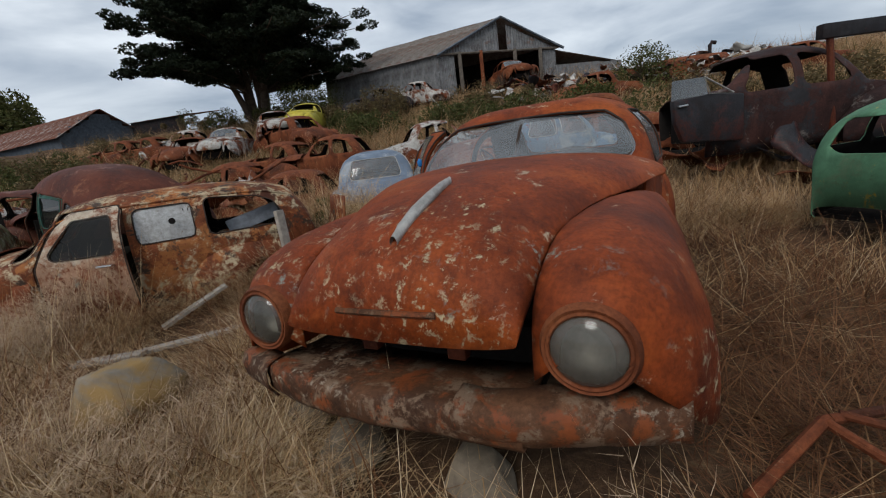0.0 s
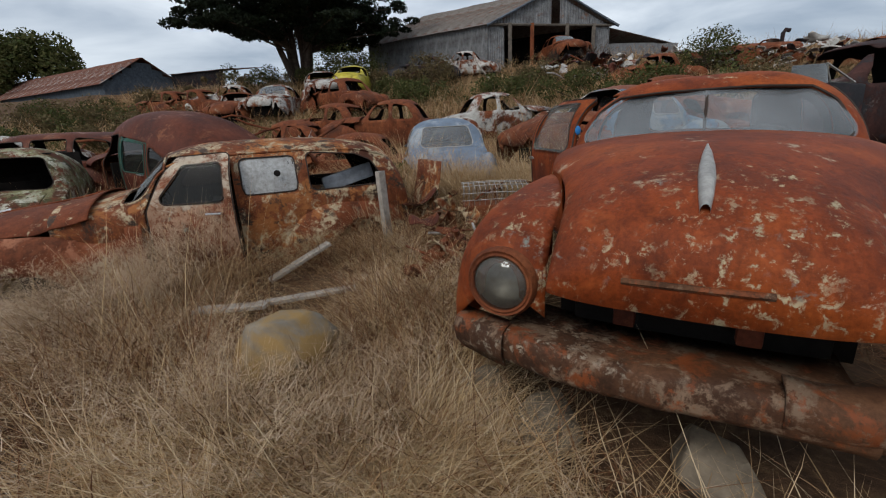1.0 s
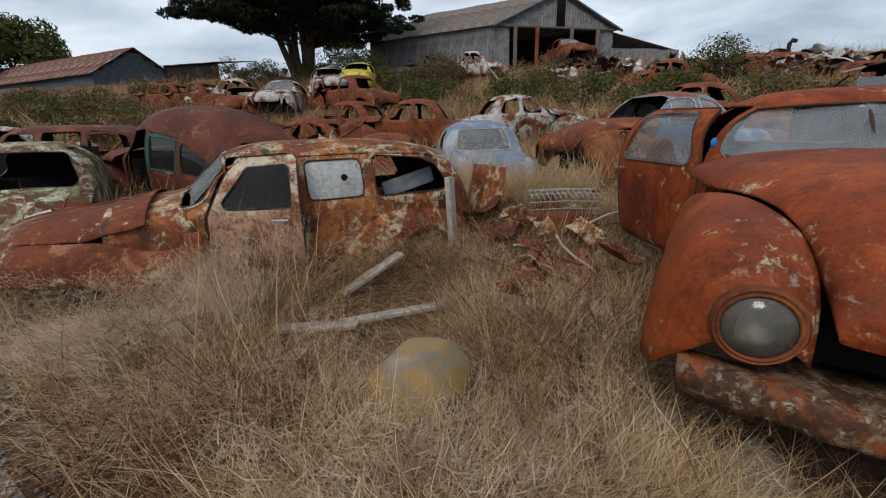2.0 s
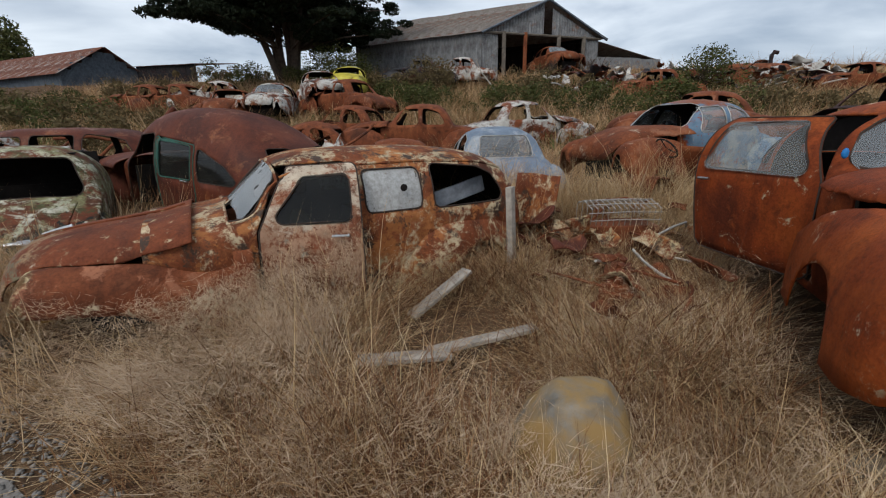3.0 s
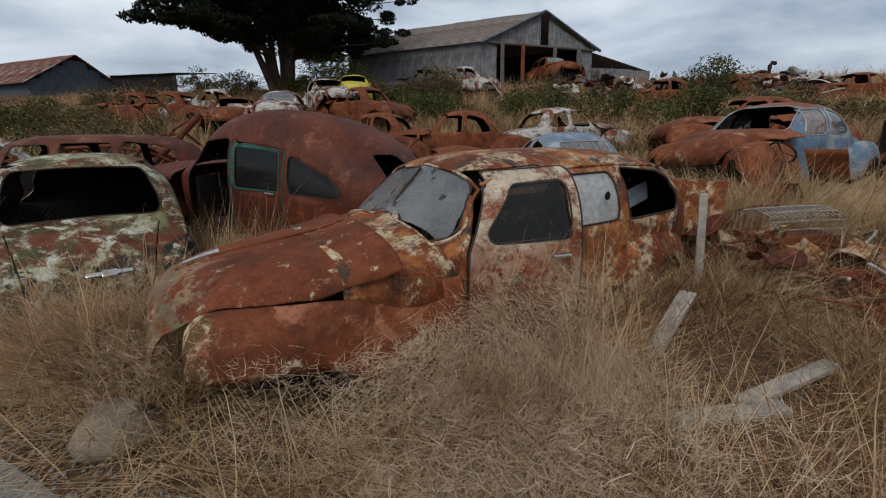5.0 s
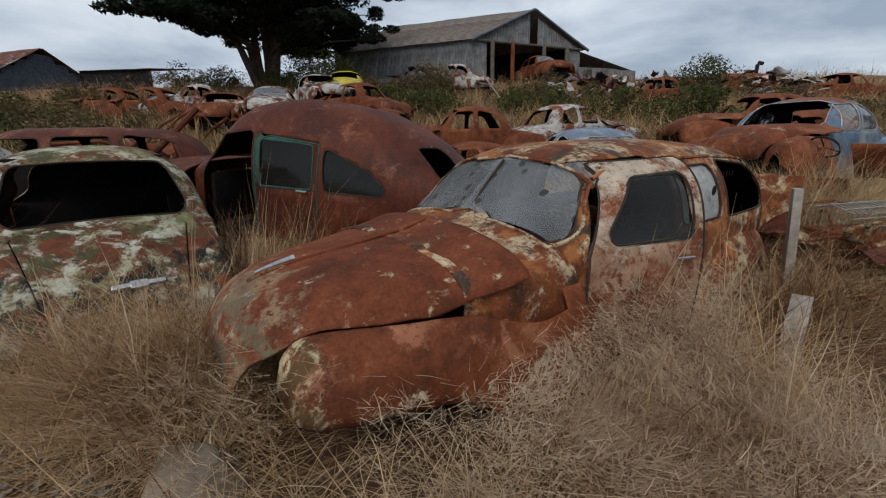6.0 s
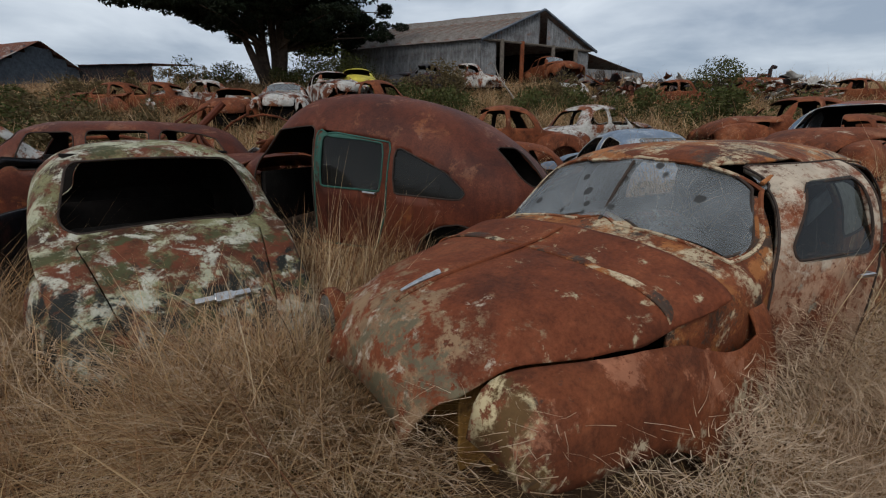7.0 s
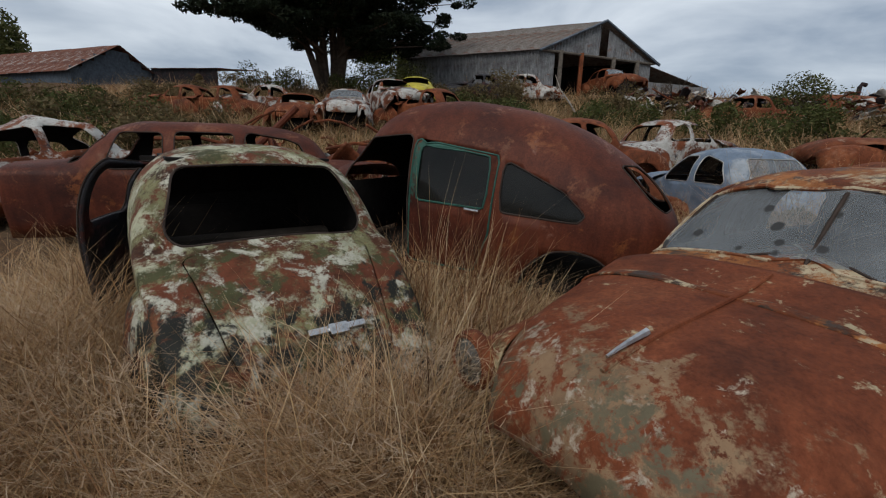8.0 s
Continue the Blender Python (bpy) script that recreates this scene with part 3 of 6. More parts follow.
def seam(xs, HOOD, WING):
    """Where the hood meets the wing, sideways from the middle."""
    T, W, B = curve(xs, HOOD["top"]), curve(xs, HOOD["wide"]), curve(xs, HOOD["belt"])
    t, lo, hf, yc = (curve(xs, WING[k]) for k in ("top", "low", "half", "yc"))
    out = []
    for i in range(len(xs)):
        y = 0.2
        while y < W[i] - 0.004:
            zh = B[i] + (T[i] - B[i]) * (1 - (y / W[i]) ** 2.3) ** (1 / 2.3)
            q = abs((y - yc[i]) / hf[i])
            if q < 1 and lo[i] + (t[i] - lo[i]) * (1 - q**2.4) ** (1 / 2.4) > zh - 0.012:
                break
            y += 0.005
        out.append(y)
    k = np.convolve(np.pad(np.array(out), 4, mode="edge"), np.ones(9) / 9, mode="valid")
    return k


REAR_WING = dict(
    top=[(-2.0, 0.55), (-1.85, 0.74), (-1.5, 0.86), (-1.2, 0.87), (-0.9, 0.80), (-0.65, 0.55)],
    low=[(-2.0, 0.3), (-0.65, 0.3)], half=[(-2.0, 0.10), (-1.7, 0.17), (-1.2, 0.19), (-0.65, 0.05)], yc=[(-2.0, 0.60), (-1.3, 0.70), (-0.65, 0.74)])
FRONT_GLASS = ("front", [(-0.67, 1.06), (-0.3, 1.115), (0, 1.13), (0.3, 1.115), (0.67, 1.06), (0.56, 1.345), (0.3, 1.395), (0, 1.41), (-0.3, 1.395), (-0.56, 1.345)], 0.05, (0.0, 0.38))


SALOON_GLASS = ("front", [(-0.67, 1.09), (-0.3, 1.105), (0.3, 1.105), (0.67, 1.09), (0.62, 1.21), (0.54, 1.28), (0.3, 1.308), (-0.3, 1.308), (-0.54, 1.28), (-0.62, 1.21)], 0.05, (0.0, 0.42))


def shift_spec(spec, dx):
    return {k: [(x + dx, v) for x, v in pts] for k, pts in spec.items()}


def stretched(spec, k, from_x=0.36, narrow=1.0):
    return {key: [(from_x + (x - from_x) * k, v * (narrow if key == "half" else 1)) for x, v in pts] for key, pts in spec.items()}


def headlight(parent, x, y, z, r=0.106, dark=False):
    m = pose(x, y, z, 0, 90, 0)
    bm = bmesh.new()
    lathe(bm, [(r * 0.98, -0.06), (r * 1.22, -0.035), (r * 1.26, 0.0), (r * 1.16, 0.022), (r, 0.014), (r * 0.96, -0.02)], m, 32)
    lamp = part("headlight", bm, MAT["chrome"] if dark else MAT["maroon_far"], parent, "round headlight with a rusted rim")
    bm = bmesh.new()
    lathe(bm, [(r, 0.008), (r * 0.9, 0.022), (r * 0.6, 0.04), (r * 0.3, 0.048), (0, 0.05)], m, 32)
    part("lens", bm, MAT["lens"], lamp, "clouded glass lens")
    bm = bmesh.new()
    tube(bm, [m @ Vector((r * 1.02 * math.cos(a), r * 1.02 * math.sin(a), 0.018)) for a in np.linspace(0, 2 * math.pi, 33)[:-1]], 0.007, 6, True)
    part("bezel", bm, MAT["maroon_far"], lamp, "thin rusted bezel")
    bm = bmesh.new()
    lathe(bm, [(r, 0.0), (r * 0.8, -0.05), (r * 0.4, -0.085), (0, -0.095)], m, 24)
    part("reflector", bm, MAT["alloy"], lamp)


def car(name, label, m, body, paint, windows=(), doors=(), hood=None, wing=None, rear_wing=None, step=0.03, seed=0.0, front_x=None,
        paint_hood=None, paint_wing=None, seal=None, lights=(1, -1), door_seal=None, floor=True, group="", dent=0.008, wheels=(), arch=(1.22, 0.14, 0.34), arch_rear=(-1.4, 0.26, 0.36), surround=None, gutter=None):
    """One old car. windows: (outline..., pane material or None); doors: (outline, radius, side, material, swing, hinge)."""
    top = thing(name, label, "car", m, group)
    pairs = []
    for w in windows:
        pairs += [("left", *w[1:]), ("right", *w[1:])] if w[0] == "sides" else [w]
    windows = pairs
    x0, x1 = min(p[0] for p in body["top"]), max(p[0] for p in body["top"])
    xs = ring_steps(x0, x1, step)
    ring = 24 if step < 0.035 else 14
    P = hull(xs, body["top"], body["wide"], body["belt"], body["sill"], body["n_up"], ring=ring, low=6 if step < 0.035 else 4, seed=seed, dent=dent)
    F = np.ones(P.shape[:2])
    dist = [opening(P, w[:-1]) for w in windows]
    for d in dist:
        F = np.minimum(F, d)
    gap = F.copy()
    for poly, radius, side, *_ in doors:
        gap = np.minimum(gap, opening(P, (side, poly, radius)) - 0.004)
    v, f, cuts = clipped(P, gap)
    # The shell's inner faces are coloured near-black, painting the cabin's shade.
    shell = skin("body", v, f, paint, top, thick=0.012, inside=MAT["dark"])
    if seal:
        for w, wd in zip(windows, dist):
            inside = wd.copy()
            for poly, radius, side, *_ in doors:
                inside = np.maximum(inside, -opening(P, (side, poly, radius)))
            gv, _, gc = clipped(P, inside)
            gasket(gv, gc, 0.007, seal, shell)
    if surround:
        gv, _, gc = clipped(P, dist[0] - 0.024)
        gasket(gv, gc, 0.011, surround, shell, "cream painted screen surround", "screen_surround")
    if gutter:
        for side in (1, -1):
            col = P[:, P.shape[1] // 2 + side * round(0.52 * ring)]
            bm = bmesh.new()
            tube(bm, [p + np.array([0, side * 0.008, 0]) for p in col if -2.02 < p[0] < 0.0], 0.012, 6)
            part("drip_rail", bm, gutter, top)
    for poly, radius, side, mat, swing, hinge in doors:
        d = np.minimum(-opening(P, (side, poly, radius)) - 0.003, F)
        v, f, cuts = clipped(P, d)
        if not f:
            continue
        dr = skin("boot_lid" if side == "lid" else "door", v, f, mat, top, thick=0.03)
        if side == "lid":
            continue
        if swing:
            hx, hy = hinge
            dr.matrix_local = Matrix.Translation((hx, hy, 0)) @ Matrix.Rotation(radians(swing), 4, "Z") @ Matrix.Translation((-hx, -hy, 0))
        bm = bmesh.new()
        sx = min(p[0] for p in poly) + 0.1
        sy = max(abs(q[1]) for q in v) * (1 if side == "left" else -1)
        tube(bm, [(sx, sy, 0.90), (sx, sy + math.copysign(0.03, sy), 0.90), (sx + 0.12, sy + math.copysign(0.03, sy), 0.905)], 0.010, 8)
        part("handle", bm, MAT["chrome"], dr, "pitted chrome handle")
        for w, wd in zip(windows, dist):
            both = np.minimum(-wd + 0.012, -opening(P, (side, poly, radius)))
            if w[-1] is not None and (both > 0).any():
                v2, f2, _ = clipped(P - 0.012 * np.array([0, math.copysign(1, sy), 0]), both)
                if f2:
                    v2 = np.array(v2)
                    fit_to = np.column_stack([np.ones(len(v2)), v2[:, 0], v2[:, 2]])
                    v2[:, 1] = fit_to @ np.linalg.lstsq(fit_to, v2[:, 1], rcond=None)[0]
                    skin("window_pane", v2, f2, w[-1], dr)
        inner = [c for c in cuts]
        gasket(v, inner, 0.006 if door_seal is None else 0.009, door_seal or seal or MAT["rubber"], dr)
    for w, wd in zip(windows, dist):
        if w[-1] is None:
            continue
        covered = -wd + 0.015
        for poly, radius, side, *_ in doors:
            covered = np.minimum(covered, opening(P, (side, poly, radius)))
        c = np.array([P[..., 0].mean(), 0, 0.8])
        v2, f2, _ = clipped(P + (c - P) * 0.012, covered)
        if f2 and w[0] == "front":
            v2 = np.array(v2)
            for half in (v2[:, 1] >= 0, v2[:, 1] < 0):
                fit_to = np.column_stack([np.ones(half.sum()), v2[half, 1], v2[half, 2]])
                v2[half, 0] = fit_to @ np.linalg.lstsq(fit_to, v2[half, 0], rcond=None)[0]
        if f2:
            skin("window_pane", v2, f2, w[-1], top)
    if hood:
        hx = ring_steps(min(p[0] for p in hood["top"]), max(p[0] for p in hood["top"]), step)
        Q = hull(hx, hood["top"], hood["wide"], hood["belt"], [(0, 0.2)], [(0, 2.3)], ring=ring, low=1, seed=seed + 2, tumble=0.0, dent=dent)[:, 1:-1]
        G = np.ones(Q.shape[:2])
        if wing:
            G = np.minimum(G, seam(hx, hood, wing)[:, None] - np.abs(Q[..., 1]))
        v, f, _ = clipped(Q, G)
        skin("hood", v, f, paint_hood or paint, top, thick=0.012)
    if wing:
        wx = ring_steps(min(p[0] for p in wing["top"]), max(p[0] for p in wing["top"]), step)
        nose = max(p[0] for p in wing["top"])
        for side in (1, -1):
            Q, G = fender(side, wx, wing["top"], wing["low"], wing["yc"], wing["half"], seed=seed + 3 * side, arch=arch, ring=30 if step < 0.035 else 14, dent=dent)
            h0 = min(p[0] for p in hood["top"])
            sm = np.where(wx > h0 - 0.25, seam(np.maximum(wx, h0), hood, wing), 0.0)
            G = np.minimum(G, side * Q[..., 1] - sm[:, None] - 0.014)
            v, f, _ = clipped(Q, G)
            skin("front_wing", v, f, paint_wing or paint_hood or paint, top, thick=0.01)
            if lights and side in lights:
                headlight(top, nose - 0.015, side * wing["yc"][-1][1], (wing["top"][-1][1] + wing["low"][-1][1]) / 2 - 0.02)
    if rear_wing:
        wx = ring_steps(min(p[0] for p in rear_wing["top"]), max(p[0] for p in rear_wing["top"]), step)
        for side in (1, -1):
            Q, G = fender(side, wx, rear_wing["top"], rear_wing["low"], rear_wing["yc"], rear_wing["half"], seed=seed + 5 * side, arch=arch_rear, ring=22 if step < 0.035 else 12, dent=dent)
            v, f, _ = clipped(Q, G)
            skin("rear_wing", v, f, paint, top, thick=0.01)
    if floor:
        # Floor, engine-bay block and firewall are near-black, painting the shade within.
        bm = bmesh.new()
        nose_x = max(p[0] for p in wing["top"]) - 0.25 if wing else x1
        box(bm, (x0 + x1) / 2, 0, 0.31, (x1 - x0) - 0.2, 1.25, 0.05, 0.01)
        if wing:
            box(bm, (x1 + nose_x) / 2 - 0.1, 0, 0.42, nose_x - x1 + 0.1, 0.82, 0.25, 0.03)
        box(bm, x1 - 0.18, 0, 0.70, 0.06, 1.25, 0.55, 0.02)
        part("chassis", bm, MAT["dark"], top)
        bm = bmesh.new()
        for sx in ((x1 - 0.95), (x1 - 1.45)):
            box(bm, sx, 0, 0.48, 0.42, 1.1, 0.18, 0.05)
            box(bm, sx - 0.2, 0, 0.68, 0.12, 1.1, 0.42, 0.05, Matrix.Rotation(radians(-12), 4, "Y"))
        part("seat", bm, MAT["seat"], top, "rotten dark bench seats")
    for wxx, wyy in wheels:
        wheel(top, wxx, wyy, 0.28)
    return top


def side_windows(*spans, low=1.03, high=1.335, kind="sides", slope=0.0, pane=None, r=0.05):
    out = []
    for k, (a, b) in enumerate(spans):
        out.append((kind, [(a, low), (b, low), (b, high), (a, high)], r, pane))
    return out


def at(x, y, z, heading, pitch=0.0, roll=0.0, scale=1.0):
    return Matrix.Translation((x, y, z)) @ Matrix.Rotation(radians(heading), 4, "Z") @ Matrix.Rotation(radians(-pitch), 4, "Y") @ Matrix.Rotation(radians(roll), 4, "X") @ Matrix.Diagonal((scale, scale, scale, 1))


DOOR_F = [(0.20, 0.34), (0.22, 0.95), (-0.02, 1.40), (-0.50, 1.41), (-0.51, 0.34)]
DOOR_WIDE = [(0.20, 0.34), (0.22, 0.95), (0.0, 1.345), (-0.80, 1.36), (-0.86, 1.0), (-0.80, 0.34)]

# the orange saloon
saloon = car("rusty_saloon_car", "bright orange rusted old saloon car with split windscreen, propped on stones", at(0.611, 2.704, 0.15, -109.5, 1.0, scale=1.05),
    VAN_SALOON, MAT["orange_bare"],
    windows=[(*SALOON_GLASS, MAT["glass_grey"]),
             ("sides", [(0.10, 1.02), (-0.76, 1.02), (-0.72, 1.29), (-0.06, 1.29)], 0.05, MAT["glass"]),
             ("sides", [(-0.94, 1.02), (-1.40, 1.02), (-1.2, 1.20), (-0.92, 1.28)], 0.05, None),
             ("rear", [(-0.45, 1.12), (0.45, 1.12), (0.4, 1.33), (-0.4, 1.33)], 0.06, (-1.7, -0.9), None)],
    doors=[(DOOR_WIDE, 0.05, "right", MAT["orange_bare"], 30, (0.2, -0.78))],
    arch=(0.84, 0.26, 0.36), hood=HOOD, wing=WING, rear_wing=REAR_WING, step=0.025, seed=1.0, paint_hood=MAT["orange"], paint_wing=MAT["orange"], seal=MAT["seal"])

# the estate car; its hood stops short of the screen and sits a little proud
LONG_HOOD = dict(
    top=[(0.60, 1.10), (0.80, 1.055), (1.1, 1.015), (1.35, 0.985), (1.55, 0.94), (1.66, 0.88), (1.72, 0.79), (1.745, 0.68)],
    wide=[(0.60, 0.76), (1.0, 0.66), (1.4, 0.54), (1.62, 0.43), (1.745, 0.30)],
    belt=[(0.60, 0.90), (1.0, 0.84), (1.4, 0.745), (1.62, 0.64), (1.745, 0.60)])
FLAT_WING = dict(
    top=[(0.25, 0.935), (0.7, 0.895), (1.1, 0.86), (1.35, 0.835), (1.50, 0.815), (1.56, 0.775), (1.59, 0.70), (1.60, 0.64)],
    low=[(0.25, 0.28), (0.72, 0.30), (0.88, 0.46), (1.05, 0.54), (1.3, 0.555), (1.57, 0.60), (1.60, 0.62)],
    half=[(0.25, 0.25), (0.9, 0.28), (1.3, 0.28), (1.5, 0.27), (1.57, 0.25)], yc=[(0.25, 0.59), (0.9, 0.53), (1.3, 0.46), (1.57, 0.43)])
wagon = car("rusty_estate_car", "rust-brown old estate car with cream doors, sunk in dry grass", at(-4.24, 3.74, -0.25, -146.1, scale=1.08),
    VAN_WAGON, MAT["brown"],
    windows=[(*FRONT_GLASS, MAT["glass_spots"]),
             ("sides", [(0.09, 1.02), (-0.45, 1.02), (-0.45, 1.31), (-0.10, 1.31)], 0.05, MAT["glass_dark"]),
             ("sides", [(-0.58, 1.03), (-1.08, 1.03), (-1.08, 1.32), (-0.58, 1.32)], 0.05, MAT["white_board"]),
             ("sides", [(-1.17, 1.03), (-1.93, 1.03), (-1.86, 1.20), (-1.72, 1.30), (-1.17, 1.32)], 0.06, None)],
    doors=[(DOOR_F, 0.05, "left", MAT["cream_door"], -13, (0.2, 0.78))], surround=MAT["cream_trim"], gutter=MAT["brown"], arch=None,
    hood=LONG_HOOD, wing=FLAT_WING, lights=(), rear_wing=shift_spec(REAR_WING, -0.2), arch_rear=(-1.64, 0.36, 0.30), step=0.025, seed=2.0, paint_hood=MAT["brown_bare"], paint_wing=MAT["wing_brown"], seal=MAT["seal"])
bm = bmesh.new()
cx = np.linspace(0.72, 1.52, 22)
ct, cl, ch, cc = (curve(cx, FLAT_WING[k]) for k in ("top", "low", "half", "yc"))
tube(bm, [(x, c + 0.70 * h, lo + 0.80 * (t - lo)) for x, t, lo, h, c in zip(cx, ct, cl, ch, cc)], 0.008, 6)
part("wing_crease", bm, MAT["wing_brown"], wagon)
headlight(wagon, 1.60, -0.60, 0.69, 0.10)
for side in (1, -1):
    bm = bmesh.new()
    box(bm, 1.2, side * 0.36, 0.60, 0.72, 0.012, 0.34, 0.004)
    box(bm, 1.47, side * 0.23, 0.585, 0.012, 0.46, 0.29, 0.004)
    box(bm, 1.44, side * 0.52, 0.66, 0.012, 0.20, 0.20, 0.004)
    part("inner_wing", bm, MAT["ochre"], wagon, "ochre-stained inner wing panel")

# the tall humpbacked sedan
dome = car("humpback_sedan", "large humpbacked dark red rusted sedan missing its front door", at(-6.19, 6.0, 0.05, 160.0, 3.5),
    DOME, MAT["maroon"],
    windows=[("left", [(0.20, 0.36), (0.98, 0.36), (0.92, 1.12), (0.66, 1.42), (0.22, 1.46)], 0.06, None),
             ("left", [(0.12, 0.93), (-0.52, 0.93), (-0.52, 1.30), (0.12, 1.37)], 0.04, MAT["glass_dark"]),
             ("left", [(-0.62, 0.93), (-1.3, 0.93), (-1.15, 1.08), (-0.9, 1.22), (-0.62, 1.29)], 0.05, MAT["glass_dark"]),
             ("sides", [(-1.25 + 0.42 * math.cos(a * math.pi / 8), 0.28 + 0.42 * math.sin(a * math.pi / 8)) for a in range(16)], 0.02, None),
             ("rear", [(-0.60, 1.06), (-0.24, 1.06), (-0.20, 1.34), (-0.50, 1.36)], 0.07, (-1.95, -1.2), None),
             ("rear", [(0.60, 1.06), (0.24, 1.06), (0.20, 1.34), (0.50, 1.36)], 0.07, (-1.95, -1.2), None)],
    doors=[([(0.17, 0.36), (0.17, 1.43), (-0.57, 1.36), (-0.57, 0.7), (-0.45, 0.36)], 0.04, "left", MAT["maroon_teal"], 0, None)],
    hood=shift_spec(HOOD, 0.75), door_seal=MAT["teal"], step=0.03, seed=3.0, seal=MAT["seal"])

# the mint car seen from behind
LOW_TAIL = dict(TRUNK, top=[(-2.02, 0.34), (-1.93, 0.40), (-1.78, 0.52), (-1.5, 0.735), (-1.2, 0.905), (-1.02, 0.965)] + [p for p in TRUNK["top"] if p[0] > -0.9],
    belt=[(-2.02, 0.30), (-1.9, 0.38), (-1.5, 0.66), (-1.0, 0.90), (0.8, 0.92)])
mint = car("round_tailed_car", "small round-tailed car in flaking mint paint, rust and dark lichen", at(-7.85, 4.84, -0.1, 128.5),
    LOW_TAIL, MAT["mint"],
    windows=[("rear", [(-0.58, 1.0), (0.58, 1.0), (0.52, 1.29), (0.25, 1.34), (-0.25, 1.34), (-0.52, 1.29)], 0.09, (-1.04, -0.5), None),
             ("left", [(0.45, 1.0), (-0.2, 1.0), (-0.2, 1.33), (0.28, 1.33)], 0.05, None)],
    doors=[([(-1.12, -0.50), (-1.12, 0.50), (-1.75, 0.40), (-1.97, 0.30), (-1.97, -0.30), (-1.75, -0.40)], 0.06, "lid", MAT["mint"], 0, None),
           ([(0.62, 0.36), (0.62, 1.0), (0.30, 1.37), (-0.28, 1.39), (-0.28, 0.36)], 0.05, "left", MAT["black_paint"], -16, (0.62, 0.70))],
    rear_wing=dict(REAR_WING, top=[(-1.95, 0.36), (-1.8, 0.50), (-1.45, 0.70), (-1.15, 0.77), (-0.9, 0.72), (-0.65, 0.5)], half=[(-1.95, 0.08), (-1.7, 0.14), (-1.2, 0.16), (-0.65, 0.05)], yc=[(-1.95, 0.46), (-1.5, 0.57), (-1.2, 0.63), (-0.65, 0.70)]), arch_rear=(-1.35, 0.1, 0.3), step=0.025, seed=4.0, seal=MAT["seal"])

# ---- ground ----
def ground_z(x, y):
    u = np.maximum(np.asarray(y, float) - 2.0, 0.0)
    far = np.minimum(u, 26.0)
    return 0.045 * far + 0.0052 * far * far + 0.02 * np.maximum(u - 26.0, 0) + 0.05 * np.sin(1.3 * x + 0.4 * y) * np.sin(0.9 * y + 1.0)


def gz(x, y):
    return float(ground_z(x, y))


def track_edge(x):
    return np.clip(0.88 - 0.46 * (x + 3.1), 0.24, 2.45)


# ---- other wrecks ----
MAT["brown_far"] = rusty("rust_brown_far", *BROWN, (((0.24, 0.10, 0.055), 0.35, 0.8, 0.4), ((0.34, 0.27, 0.2), 0.22, 0.5, 0.6)), 73.0)
SMALL_SIDE = [("sides", [(0.42, 1.0), (-0.12, 1.0), (-0.12, 1.36), (0.25, 1.36)], 0.05, None),
              ("sides", [(-0.22, 1.0), (-0.75, 1.0), (-0.62, 1.27), (-0.4, 1.35), (-0.22, 1.36)], 0.05, None)]
SMALL_FRONT = ("front", [(-0.56, 1.1), (0.56, 1.1), (0.5, 1.38), (-0.5, 1.38)], 0.06, (0.2, 0.7), None)
SMALL_REAR = ("rear", [(-0.50, 1.03), (0.50, 1.03), (0.45, 1.30), (-0.45, 1.30)], 0.07, (-1.04, -0.5), None)
PANE = MAT["glass_grey"]
NOSE = stretched(shift_spec(HOOD, 0.27), 0.85, 0.63)
SMALL_WING = stretched(shift_spec(WING, 0.27), 0.85, 0.63, 0.85)


def glazed(w, pane):
    return (*w[:-1], pane)


def small_car(label, x, y, z, heading, paint, name="wrecked_car", body=TRUNK, panes=(None, None, None), pitch=0.0, roll=0.0, scale=1.0, seed=0.0, hood=True, paint_hood=None, dent=0.02, step=0.05, group="wrecked cars", seal=None):
    side, front, rear = panes
    return car(name, label, at(x, y, z, heading, pitch, roll, scale), body, paint,
        windows=[glazed(w, side) for w in SMALL_SIDE] + [glazed(SMALL_FRONT, front), glazed(SMALL_REAR, rear)],
        hood=NOSE if hood else None, wing=SMALL_WING if hood else None, rear_wing=REAR_WING, step=step, seed=seed, paint_hood=paint_hood, lights=(), dent=dent, group=group, seal=seal)


small_car("small pale blue saloon car with a white-rimmed rear window", -2.11, 8.5, 0.04, 104, MAT["skyblue"], "pale_blue_car", panes=(None, PANE, PANE), seed=10, dent=0.004, step=0.03, group="", seal=MAT["alloy"])
small_car("orange and blue rusted car with chrome-framed side windows", 1.0, 7.7, 0.42, 207, MAT["blue_rust"], "two_tone_car", panes=(PANE, None, None), seed=11, paint_hood=MAT["brown_far"], step=0.035, group="", seal=MAT["alloy"])
car("saloon_shell", "rusted long saloon shell with gaping window openings", at(-10.0, 6.45, 0.13, 202), VAN_WAGON, MAT["maroon"],
    windows=[("sides", [(0.0, 1.0), (-0.52, 1.0), (-0.52, 1.35), (-0.1, 1.35)], 0.05, None), ("sides", [(-0.62, 1.0), (-1.2, 1.0), (-1.2, 1.36), (-0.62, 1.36)], 0.05, None),
             ("sides", [(-1.29, 1.0), (-2.0, 1.0), (-1.9, 1.25), (-1.75, 1.34), (-1.29, 1.36)], 0.06, None), FRONT_GLASS + (None,)],
    rear_wing=shift_spec(REAR_WING, -0.1), step=0.035, seed=12, dent=0.02, seal=MAT["seal"])
small_car("crushed white and rust car with a caved-in roof", -11.9, 7.2, 0.1, 236, MAT["white_rust"], "crushed_car", pitch=-8, roll=10, seed=13, dent=0.1, group="")
